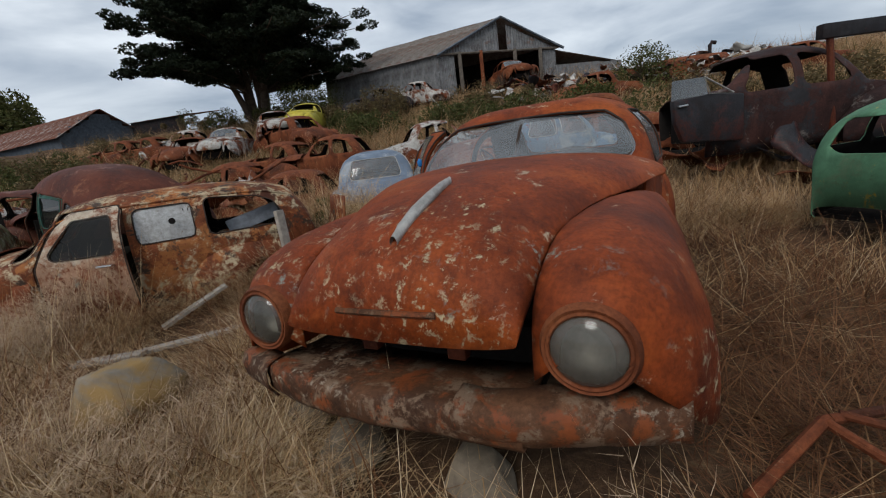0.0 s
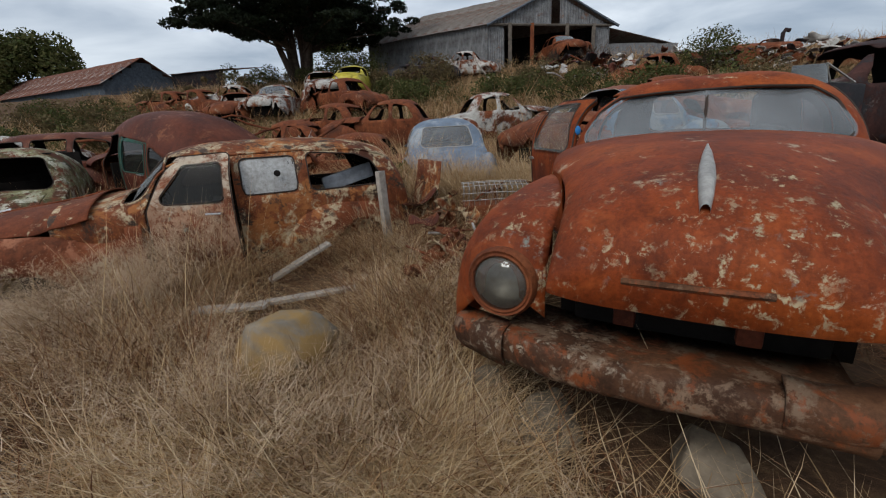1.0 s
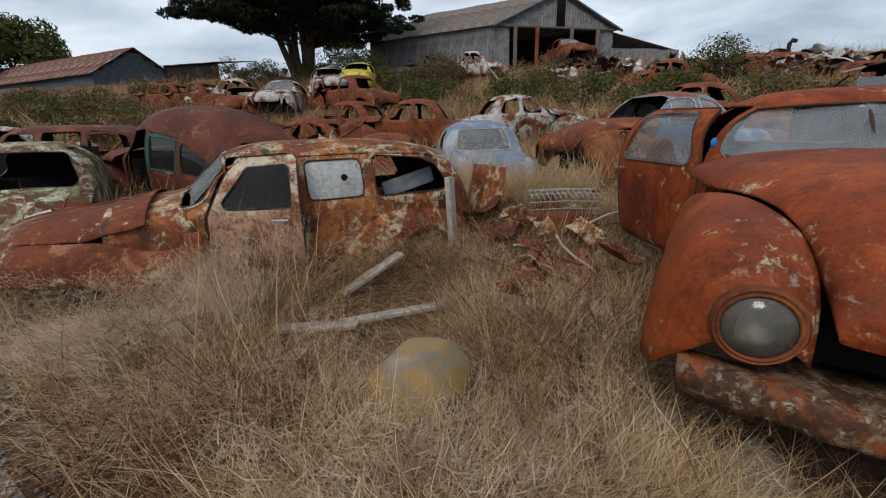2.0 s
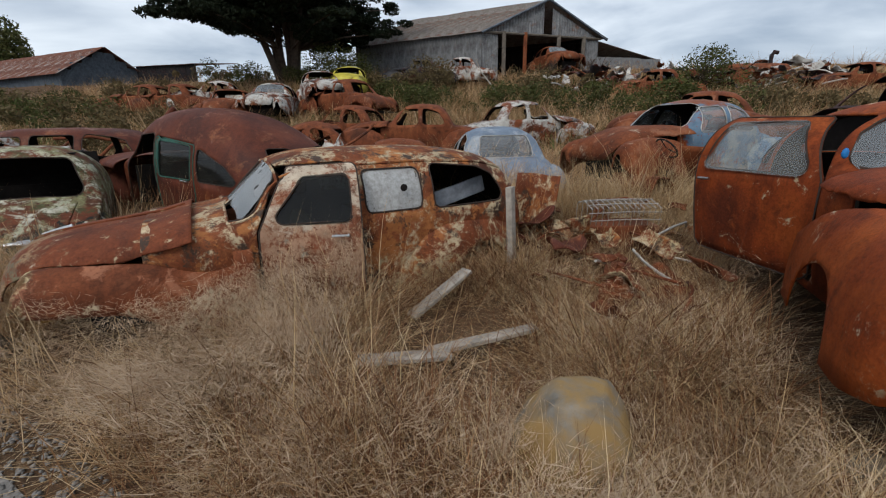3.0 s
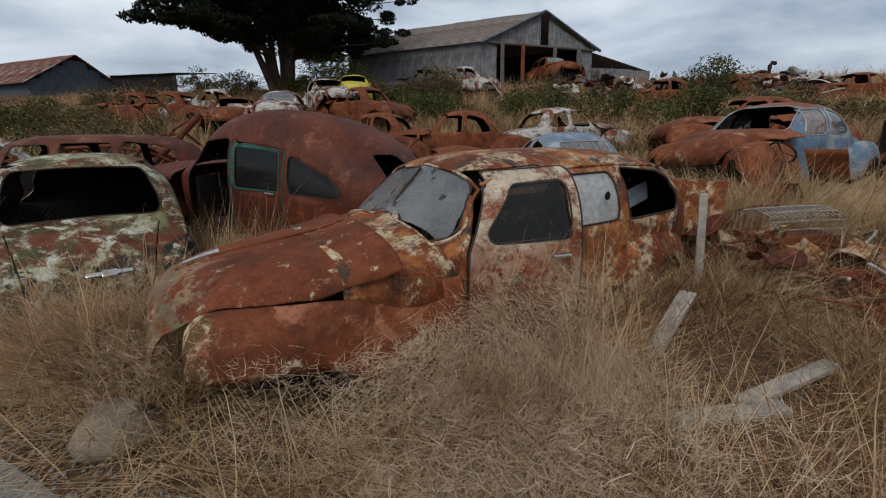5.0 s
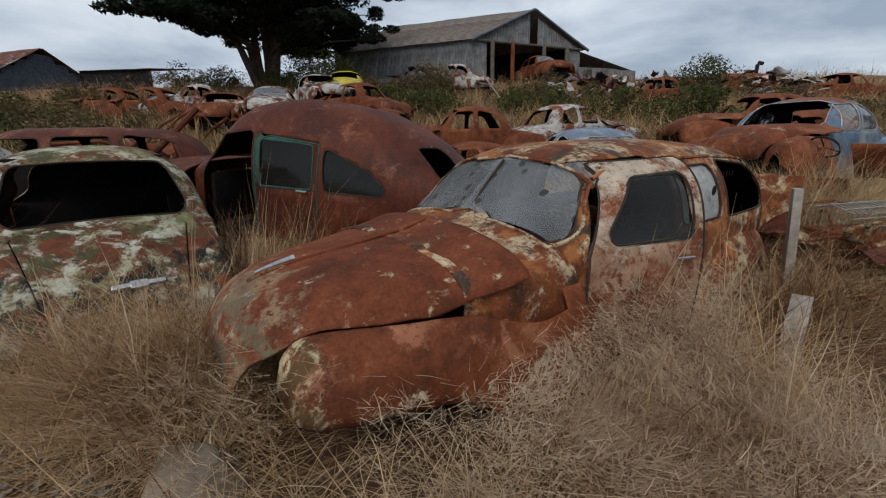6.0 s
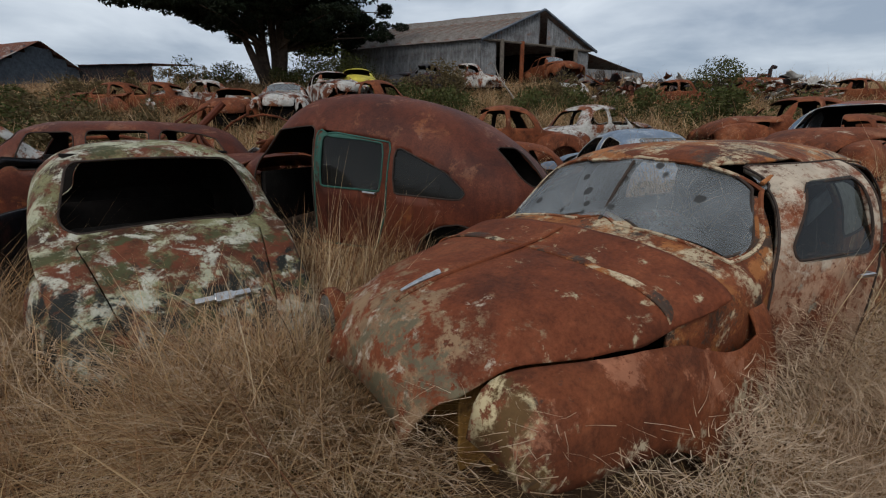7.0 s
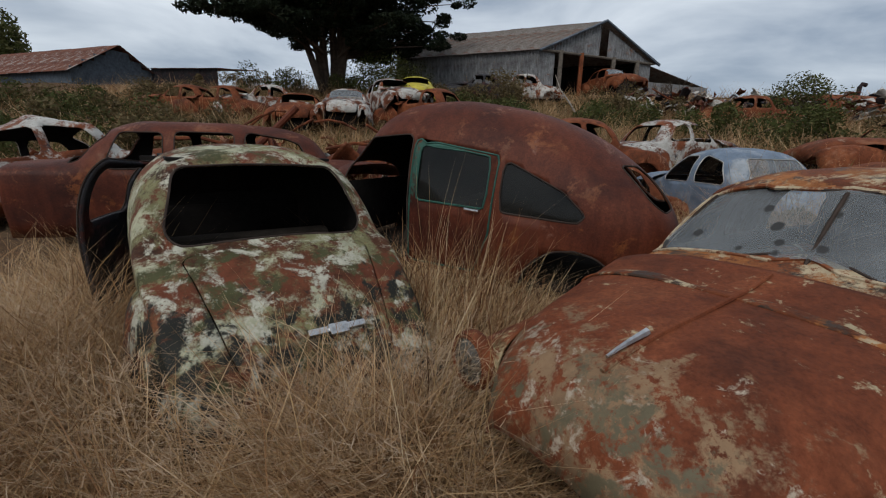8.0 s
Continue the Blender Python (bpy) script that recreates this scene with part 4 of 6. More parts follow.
small_car("rusted car with a chalky white roof", -1.2, 12.4, 0.72, 20, MAT["white_rust"], seed=14)
small_car("reddish brown rusted saloon lying in the grass", -4.0, 11.2, 0.62, 184, MAT["maroon_far"], seed=15)
small_car("flattened rust-brown car shell", -6.4, 10.0, 0.2, 188, MAT["maroon_far"], seed=16, dent=0.05)
small_car("low rusted car body sunk in weeds", -4.2, 8.7, -0.15, 190, MAT["brown_far"], seed=17, dent=0.03)
small_car("rust-red saloon shell with open windows", -6.2, 12.6, 0.7, 170, MAT["maroon_far"], seed=18)
small_car("brown rusted car beneath the slope", 2.6, 10.8, 0.75, 172, MAT["brown_far"], seed=19)
small_car("rusted car roof showing over the grass", 2.3, 9.4, 0.3, 176, MAT["maroon_far"], seed=20)
MAT["dark_maroon"] = rusty("dark_maroon_rust", (0.018, 0.010, 0.010), (0.04, 0.018, 0.016), (0.075, 0.030, 0.024), (((0.03, 0.03, 0.034), 0.45, 0.9, 0.3), ((0.16, 0.14, 0.13), 0.25, 0.5, 0.5)), 83.0)
black = small_car("dark maroon-black car with its black door swung open", 4.62, 7.75, 0.42, 184, MAT["dark_maroon"], "black_car", seed=21, step=0.035, group="", scale=1.28, dent=0.03, hood=False)


def slab(bm, m, pts, thick):
    """A flat plate with the outline pts in world places, given depth and rounded edges, in the frame of m."""
    p = [Vector(q) for q in pts]
    n = (p[1] - p[0]).cross(p[2] - p[0]).normalized() * thick
    inv = m.inverted()
    a, b = [bm.verts.new(inv @ (q - n / 2)) for q in p], [bm.verts.new(inv @ (q + n / 2)) for q in p]
    bm.faces.new(a[::-1])
    bm.faces.new(b)
    for i in range(len(p)):
        j = (i + 1) % len(p)
        bm.faces.new((a[i], a[j], b[j], b[i]))
    if thick > 0.03:
        bmesh.ops.bevel(bm, geom=list(bm.edges), offset=thick * 0.3, segments=2, affect="EDGES", profile=0.6)


# the swung-open door, hinged at the windscreen pillar
H0, H1 = Vector((4.08, 6.72, 0)), Vector((2.88, 6.2, 0))


def on_door(u, z):
    return H0.lerp(H1, u) + Vector((0, 0, z))


BM = at(4.62, 7.75, 0.42, 184, 0.0, 0.0, 1.28)
bm = bmesh.new()
slab(bm, BM, [on_door(0.0, 1.0), on_door(0.02, 1.68), on_door(0.5, 1.71), on_door(1.0, 1.67), on_door(0.97, 1.36), on_door(0.86, 1.08)], 0.09)
door = part("door", bm, MAT["black_paint"], black, "dull black door panel")
bm = bmesh.new()
slab(bm, BM, [on_door(0.5, 1.70), on_door(0.56, 1.95), on_door(0.99, 1.93), on_door(1.0, 1.67)], 0.008)
part("pane", bm, MAT["glass_grey"], door, "dusty door glass")
bm = bmesh.new()
inv = BM.inverted()
tube(bm, [inv @ on_door(0.14, 1.70), inv @ on_door(0.56, 1.95), inv @ on_door(0.47, 1.71)], 0.012, 6, closed=True)
part("quarter_window_frame", bm, MAT["alloy"], door, "pale quarter window frame")
bm = bmesh.new()
tube(bm, [inv @ (on_door(0.95, 1.58) + Vector((0.02, -0.07, 0))), inv @ (on_door(0.83, 1.59) + Vector((0.02, -0.07, 0)))], 0.012, 6)
part("handle", bm, MAT["chrome"], door, "chrome door handle")
car("green_car", "sea-green car body with a yellow patch on its flank", at(5.52, 4.35, 0.06, 20, scale=0.92), VAN_WAGON, MAT["green_paint"],
    windows=[("sides", [(-1.29, 1.03), (-2.02, 1.03), (-1.94, 1.25), (-1.8, 1.32), (-1.29, 1.34)], 0.06, None), ("sides", [(-0.62, 1.03), (-1.2, 1.03), (-1.2, 1.34), (-0.62, 1.34)], 0.05, None),
             ("rear", [(-0.5, 1.0), (0.5, 1.0), (0.45, 1.25), (-0.45, 1.25)], 0.06, (-2.3, -1.95), None)],
    step=0.04, seed=22, dent=0.006)
small_car("orange rusted car facing down the slope", -11.6, 15.9, 1.55, -75, MAT["brown_far"], seed=23, step=0.07)
small_car("white and rust car with a broken windscreen", -10.1, 16.2, 1.75, -80, MAT["white_rust"], seed=24, step=0.07, panes=(None, PANE, None))
small_car("grey primed wrecked car on the slope", -8.9, 18.0, 2.35, -60, MAT["white_rust"], seed=25, step=0.07)
small_car("yellow car half hidden behind bushes", -8.3, 20.0, 2.75, -85, MAT["yellow"], "yellow_car", seed=26, step=0.07, group="")
small_car("rusted red car in a row below the shed", -17.4, 19.0, 2.1, 185, MAT["maroon_far"], seed=27, step=0.07)
small_car("dark red rusted car in a row below the shed", -15.6, 18.6, 2.05, 178, MAT["maroon_far"], seed=28, step=0.07)
small_car("white-roofed car in a row below the shed", -14.2, 19.2, 2.2, 200, MAT["white_rust"], seed=29, step=0.07)
small_car("dark rusted hulk piled beside the bushes", -7.4, 16.4, 1.8, 150, MAT["maroon_far"], seed=30, step=0.07, dent=0.06)
small_car("grey car bodies under the tree", -5.6, 23.6, 3.45, 180, MAT["black_paint"], seed=31, step=0.07)
small_car("grey car parked along the shed wall", -3.6, 24.0, 3.55, 176, MAT["white_rust"], seed=32, step=0.07)
small_car("bare car skeleton up on the ridge", 13.2, 20.6, 2.4, 176, MAT["maroon_far"], "car_skeleton", seed=33, step=0.06, group="")
small_car("rusted car buried in scrap on the ridge", 5.0, 20.4, 2.3, 170, MAT["brown_far"], seed=34, step=0.07, dent=0.05)
small_car("red lorry cab standing in the shed mouth", 1.8, 27.6, 4.4, -70, MAT["brown_far"], "red_lorry", seed=35, step=0.07, panes=(None, PANE, None), scale=1.1, group="")

# ---- iron barn ----
MAT["iron"] = rusty("weathered_iron", (0.12, 0.12, 0.125), (0.185, 0.195, 0.205), (0.26, 0.27, 0.28), (((0.16, 0.08, 0.05), 0.30, 1.6),), 61.0, 0.6, 20.0)
MAT["iron_roof"] = rusty("rusting_iron_roof", (0.15, 0.12, 0.10), (0.22, 0.20, 0.185), (0.27, 0.25, 0.235), (((0.17, 0.075, 0.045), 0.42, 2.2),), 67.0, 0.6, 20.0)
MAT["iron_red"] = rusty("red_iron_roof", (0.11, 0.045, 0.03), (0.16, 0.06, 0.038), (0.2, 0.085, 0.055), (((0.32, 0.30, 0.28), 0.44, 2.2, 0.2),), 71.0, 0.6, 20.0)
MAT["bark_wood"] = plain("dark_weathered_timber", (0.11, 0.095, 0.08), 0.9, 0, 0.4, 8.0, 0.4)
MAT["boards"] = plain("grey_blue_boards", (0.10, 0.12, 0.145), 0.85, 0, 0.4, 4.0, 0.3)


def sheet_mesh(width, height, along, up, waves=9, depth=0.02):
    """A corrugated sheet that runs along one way and rises another."""
    n = waves * 4
    out = along.cross(up).normalized()
    v = [tuple(along * ((i / n) * width) + out * (depth * math.sin(2 * math.pi * waves * i / n)) + up * z) for z in (0, height) for i in range(n + 1)]
    f = [(i, i + 1, n + 2 + i, n + 1 + i) for i in range(n)]
    me = bpy.data.meshes.new("iron_sheet")
    me.from_pydata(v, [], f)
    return me


def sheeting(parent, name, a, along, up, length, height, material, width=0.8, rng=None, skip=0.0):
    """Rows of corrugated sheets from corner a, each an object of its own."""
    along, up = Vector(along).normalized(), Vector(up).normalized()
    out = along.cross(up)
    count = max(1, int(round(length / width)))
    me = sheet_mesh(length / count * 1.02, height, along, up)
    me.materials.append(material)
    for k in range(count):
        if rng.random() < skip:
            continue
        ob = new(name, me)
        ob.parent = parent
        o = Vector(a) + along * (k * length / count) + out * rng.uniform(0, 0.02) + up * rng.uniform(-0.06, 0.02)
        ob.location = o


rng = random.Random(5)
barn = thing("iron_barn", "long weathered corrugated iron barn with an open gable bay", "barn", Matrix())
A, ga = Vector((-2.44, 26.7, 4.2)), radians(25)
gd, ld = Vector((math.cos(ga), math.sin(ga), 0)), Vector((-0.93, 0.37, 0)).normalized()
GW, GL, EAVE, RISE = 8.0, 8.9, 2.65, 1.75
up = Vector((0, 0, 1))
sheeting(barn, "wall_sheet", A + ld * GL, -ld, up, GL, EAVE, MAT["iron"], rng=rng)
slope = (gd * GW / 2 + up * RISE)
sheeting(barn, "roof_sheet", A - gd * 0.3 - ld * 0.3 + up * (EAVE - 0.1), ld, slope, GL + 0.3, slope.length + 0.35, MAT["iron_roof"], rng=rng)
slope2 = (-gd * GW / 2 + up * RISE)
sheeting(barn, "roof_sheet", A + gd * (GW + 0.3) - ld * 0.4 + up * (EAVE - 0.1), ld, slope2, GL, slope2.length + 0.35, MAT["iron_roof"], rng=rng)
def gable_strip(parent, foot, along, w, h0, h1, material, waves=3, depth=0.02):
    """A corrugated strip with a sloping top edge."""
    n = waves * 6
    out = along.cross(up)
    v = []
    for i in range(n + 1):
        p = foot + along * (w * i / n) + out * (depth * math.sin(2 * math.pi * waves * i / n))
        v += [p, p + up * (h0 + (h1 - h0) * i / n)]
    skin("gable_sheet", v, [(2 * i, 2 * i + 2, 2 * i + 3, 2 * i + 1) for i in range(n)], material, parent, smooth=False, thick=0.006)


strips = 14
for k in range(strips):
    w = GW / strips
    h0, h1 = (RISE * (1 - abs(q * w - GW / 2) / (GW / 2)) + 0.06 for q in (k, k + 1))
    if k != 7:
        gable_strip(barn, A + gd * (k * w) - ld * (0.05 + 0.012 * (k % 2)) + up * (EAVE - 0.16), gd, w, h0, h1, MAT["iron"])
for q, e in ((gd * -0.3 + up * (EAVE - 0.16), gd * (GW / 2) + up * (EAVE + RISE + 0.06)), (gd * (GW + 0.3) + up * (EAVE - 0.16), gd * (GW / 2) + up * (EAVE + RISE + 0.06))):
    bm = bmesh.new()
    tube(bm, [A - ld * 0.32 + q, A - ld * 0.32 + e], 0.07, 5)
    part("barge_board", bm, MAT["boards"], barn, "weathered barge board")
sheeting(barn, "wall_sheet", A - ld * 0.02, gd, up, 1.0, EAVE, MAT["iron"], rng=rng)
sheeting(barn, "wall_sheet", A + gd * 6.9 - ld * 0.02, gd, up, 1.1, EAVE, MAT["iron"], rng=rng)
# Far side and back sheets are coloured near-black, painting the shade inside the bay.
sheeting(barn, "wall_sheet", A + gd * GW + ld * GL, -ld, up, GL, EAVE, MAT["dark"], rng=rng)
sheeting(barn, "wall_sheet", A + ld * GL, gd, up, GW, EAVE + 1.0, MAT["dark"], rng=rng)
for d in (1.3, 2.7, 5.0, 6.8):
    bm = bmesh.new()
    q = A + gd * d - ld * 0.12
    box(bm, q.x, q.y, q.z + EAVE / 2, 0.22, 0.22, EAVE, 0.02)
    part("post", bm, MAT["bark_wood"] if d != 2.7 else MAT["maroon_far"], barn)
bm = bmesh.new()
tube(bm, [A + up * (EAVE - 0.1) - ld * 0.15, A + gd * GW + up * (EAVE - 0.1) - ld * 0.15], 0.07, 6)
part("lintel", bm, MAT["bark_wood"], barn)
L0 = A + gd * GW
sheeting(barn, "lean_to_roof_sheet", L0 + gd * 5.2 + up * 1.5, ld, -gd * 5.2 + up * 0.95, 9, 5.3, MAT["iron_roof"], rng=rng)
sheeting(barn, "lean_to_wall_sheet", L0, gd, up, 5.2, 1.6, MAT["iron"], rng=rng)

# ---- low sheds beyond the field ----
shed = thing("rust_roofed_shed", "long low shed with a patchy rust-red iron roof", "shed", Matrix())
C, gd2, ld2 = Vector((-30.4, 28.0, 4.7)), Vector((0.3, 0.954, 0)), Vector((-0.954, 0.3, 0))
sheeting(shed, "wall_sheet", C, ld2, up, 30, 0.85, MAT["boards"], rng=rng)
sl = gd2 * 3 + up * 1.9
sheeting(shed, "roof_sheet", C - gd2 * 0.3 + ld2 * -0.3 + up * 0.7, ld2, sl, 30, sl.length + 0.35, MAT["iron_red"], 1.2, rng)
sl = -gd2 * 3 + up * 1.9
sheeting(shed, "roof_sheet", C + gd2 * 6.3 - ld2 * 0.3 + up * 0.7, ld2, sl, 30, sl.length + 0.35, MAT["iron_red"], 1.2, rng)
for k in range(8):
    h0 = 0.85 + 1.8 * (1 - abs((k + 0.5) * 0.75 - 3) / 3)
    sheeting(shed, "gable_board", C + gd2 * (0.75 * k), gd2, up, 0.75, h0, MAT["boards"], 0.75, rng)
lean = thing("dark_lean_to", "dark timber and iron lean-to beside the shed", "shed", Matrix())
D0 = C + gd2 * 5.2
sheeting(lean, "wall_sheet", D0, Vector((0.97, -0.1, 0)), up, 5.2, 1.75, MAT["black_paint"], rng=rng)
sheeting(lean, "roof_sheet", D0 + up * 1.7 - gd2 * 0.2, Vector((0.97, -0.1, 0)), gd2 + up * 0.12, 5.3, 4.0, MAT["iron_red"], rng=rng)


# ---- plants ----
def tri_mesh(name, V, T, material, parent=None):
    """A mesh from arrays of points and triangles."""
    me = bpy.data.meshes.new(name)
    me.vertices.add(len(V)), me.loops.add(3 * len(T)), me.polygons.add(len(T))
    me.vertices.foreach_set("co", V.astype(np.float32).ravel())
    me.loops.foreach_set("vertex_index", T.astype(np.int32).ravel())
    me.polygons.foreach_set("loop_start", np.arange(0, 3 * len(T), 3, dtype=np.int32))
    me.materials.append(material)
    me.update(calc_edges=True)
    ob = new(name, me)
    if parent is not None:
        ob.parent = parent
    return ob


def ribbons(base, azimuth, rise, length, width, droop, seg=3, r=None):
    """Bent tapering blades: arrays of points and triangles."""
    n = len(base)
    s = np.linspace(0, 1, seg + 1)
    hor = length[:, None] * (s * np.cos(rise)[:, None] + droop[:, None] * s**2)
    ver = length[:, None] * (s * np.sin(rise)[:, None] - 0.75 * droop[:, None] * s**2)
    wob = 0.06 * length[:, None] * np.sin(3 * s + r.uniform(0, 6, (n, 1)))
    ca, sa = np.cos(azimuth)[:, None], np.sin(azimuth)[:, None]
    cx = base[:, 0, None] + hor * ca - wob * sa
    cy = base[:, 1, None] + hor * sa + wob * ca
    cz = base[:, 2, None] + np.maximum(ver, 0.012)
    w = 0.5 * width[:, None] * (1 - s) ** 0.6
    tw = azimuth[:, None] + math.pi / 2 + r.uniform(-0.9, 0.9, (n, 1))
    wx, wy = w * np.cos(tw), w * np.sin(tw)
    V = np.zeros((n, 2 * seg + 1, 3))
    for k in range(seg):
        V[:, 2 * k], V[:, 2 * k + 1] = np.stack([cx[:, k] - wx[:, k], cy[:, k] - wy[:, k], cz[:, k]], -1), np.stack([cx[:, k] + wx[:, k], cy[:, k] + wy[:, k], cz[:, k]], -1)
    V[:, 2 * seg] = np.stack([cx[:, seg], cy[:, seg], cz[:, seg]], -1)
    tri = []
    for k in range(seg - 1):
        tri += [(2 * k, 2 * k + 1, 2 * k + 3), (2 * k, 2 * k + 3, 2 * k + 2)]
    tri.append((2 * seg - 2, 2 * seg - 1, 2 * seg))
    T = (np.arange(n)[:, None, None] * (2 * seg + 1) + np.array(tri)[None]).reshape(-1, 3)
    return V.reshape(-1, 3), T


FOOT = [(0.611, 2.704, -109.5, 2.05, 0.95, -0.15), (-4.24, 3.74, -146.1, 2.05, 0.93, -0.33), (-6.19, 6.0, 160, 2.1, 0.75, 0), (-7.85, 4.84, 128.5, 2.0, 0.72, 0),
        (-2.11, 8.5, 104, 2.0, 0.7, 0), (1.0, 7.7, 207, 2.0, 0.7, 0), (-10.0, 6.45, 202, 1.9, 0.7, 0), (5.05, 4.25, 20, 2.0, 0.7, 0)]


def clear_of_cars(x, y):
    ok = np.ones(len(x), bool)
    for cx, cy, h, hl, hw, sh in FOOT:
        c, s = math.cos(radians(h)), math.sin(radians(h))
        u, w = (x - cx) * c + (y - cy) * s, -(x - cx) * s + (y - cy) * c
        ok &= ~((np.abs(u - sh) < hl) & (np.abs(w) < hw))
    return ok


STRAW = [(0.66, 0.465, 0.26), (0.5, 0.325, 0.165), (0.78, 0.60, 0.39), (0.28, 0.16, 0.08), (0.61, 0.42, 0.235), (0.36, 0.20, 0.10), (0.80, 0.65, 0.46)]
MAT["straw"] = blades("dry_straw", STRAW, 0.3)
MAT["straw_pale"] = blades("bleached_straw", [(0.76, 0.59, 0.36), (0.56, 0.40, 0.22), (0.82, 0.69, 0.48), (0.38, 0.25, 0.125), (0.68, 0.52, 0.30)], 0.3)
MAT["weed_red"] = blades("red_brown_stalks", [(0.16, 0.07, 0.035), (0.24, 0.12, 0.055), (0.10, 0.045, 0.025), (0.30, 0.18, 0.09)], 0.2)
MAT["weed"] = blades("green_weed", [(0.06, 0.085, 0.022), (0.10, 0.12, 0.035), (0.16, 0.15, 0.06), (0.05, 0.07, 0.02)], 0.3)
MAT["leaf_dark"] = blades("dark_needles", [(0.010, 0.018, 0.010), (0.016, 0.028, 0.013), (0.024, 0.034, 0.016), (0.012, 0.02, 0.011)], 0.15)
MAT["leaf"] = blades("bush_leaves", [(0.05, 0.07, 0.02), (0.085, 0.105, 0.03), (0.12, 0.12, 0.045), (0.06, 0.07, 0.025)], 0.25)
MAT["leaf_dry"] = blades("dry_brush", [(0.13, 0.105, 0.05), (0.18, 0.14, 0.07), (0.11, 0.085, 0.045), (0.155, 0.13, 0.06)], 0.25)
MAT["bark"] = plain("grey_bark", (0.075, 0.055, 0.042), 0.95, 0, 0.4, 6.0, 0.7)


def tufts(name, label, area, count, per, size, length, material, seed, seg=3, width=0.004, spread=0.07, rise=(0.7, 1.5), droop=(0.1, 0.7), where=None, clear=True, fan=0.8):
    r = np.random.RandomState(seed)
    x0, x1, y0, y1 = area
    cx, cy = r.uniform(x0, x1, count), r.uniform(y0, y1, count)
    keep = clear_of_cars(cx, cy) if clear else np.ones(count, bool)
    if where is not None:
        keep &= where(cx, cy, r)
    cx, cy = cx[keep], cy[keep]
    n = len(cx)
    swell = 0.5 + 0.25 * np.sin(2.6 * cx + 1.1 * cy + 0.7) + 0.25 * np.sin(4.3 * cy - 1.9 * cx + 1.3)
    scale = r.uniform(size[0], size[1], n) * (0.6 + 0.75 * swell)
    lean = 3.0 * np.sin(0.9 * cx + 1.7 * cy) + 2.4 * np.sin(1.9 * cx - 1.1 * cy + 2.0) + r.normal(0, 0.6, n)
    k = np.repeat(np.arange(n), per)
    bx, by = cx[k] + r.normal(0, spread, len(k)) * scale[k], cy[k] + r.normal(0, spread, len(k)) * scale[k]
    if clear:
        ok = clear_of_cars(bx, by)
        k, bx, by = k[ok], bx[ok], by[ok]
    base = np.stack([bx, by, ground_z(bx, by) - 0.02], -1)
    m = len(k)
    V, T = ribbons(base, lean[k] + r.normal(0, fan, m), r.uniform(rise[0], rise[1], m), scale[k] * r.uniform(length[0], length[1], m), width * r.uniform(0.6, 1.5, m), r.uniform(droop[0], droop[1], m), seg, r)
    return tagged(tri_mesh(name, V, T, material), label, "grass", kind="stuff")


def off_track(cx, cy, r):
    """Grass keeps off the track and grows thin on the bare earth beside the orange saloon."""
    u = r.uniform(0, 1, len(cx))
    bare = ((cx > 0.9) & (cy < 2.8) & (u > 0.01)) | ((cx > 1.15) & (cy < 4.6) & (u > 0.12))
    bare |= (cx > -1.85) & (cx < 0.0) & (cy > 2.5) & (u > 0.35)
    bare |= (cx > -3.1) & (cx < -1.8) & (cy > 1.7) & (cy < 3.5) & (u > 0.14)
    bare |= (cx > -3.6) & (cx < -2.2) & (cy > 0.85) & (cy < 2.2) & (u > 0.55)
    bare |= (cx > -0.9) & (cx < 0.6) & (cy > 0.5) & (cy < 1.4) & (u > 0.4)
    bare |= (cx > -2.7) & (cx < -0.6) & (cy > 1.7) & (cy < 2.6) & (u > 0.6)
    bare |= (cx > -3.15) & (cx < -1.85) & (cy > 1.9) & (cy < 3.4) & (u > 0.06)
    return (cy > track_edge(cx) + np.where(cx < -1.7, 0.3, 0.14) + r.normal(0, 0.2, len(cx))) & ~bare


tufts("dry_grass", "tangled straw-coloured long dry grass", (-9.6, 4.0, -0.1, 5.6), 6600, 26, (0.6, 1.3), (0.25, 0.62), MAT["straw"], 1, 3, 0.0042, 0.11, rise=(0.5, 1.45), where=off_track)
tufts("flattened_grass", "flattened bleached dry grass stems", (-9.6, 4.0, -0.1, 5.0), 7200, 20, (0.7, 1.2), (0.3, 0.8), MAT["straw_pale"], 2, 3, 0.0038, 0.2, rise=(0.2, 0.85), droop=(0.0, 0.35), fan=1.6, where=off_track)
tufts("field_grass", "dry grass between the farther wrecks", (-16, 10, 5.4, 13), 4200, 16, (0.8, 1.5), (0.25, 0.6), MAT["straw"], 3, 2, 0.009, 0.16)
tufts("slope_grass", "pale dry grass and weeds on the slope", (-26, 20, 12, 26), 9500, 14, (1.0, 2.0), (0.3, 0.75), MAT["straw"], 4, 2, 0.022, 0.25, clear=False)
tufts("green_weeds", "green weeds scattered through dry grass", (-9, 4, 0.8, 7), 260, 22, (0.6, 1.0), (0.2, 0.45), MAT["weed"], 5, 3, 0.008, 0.08, where=off_track)
tufts("slope_weeds", "green weeds on the slope", (-24, 18, 11, 25), 2100, 18, (1.0, 2.0), (0.25, 0.6), MAT["weed"], 6, 2, 0.03, 0.3, clear=False)


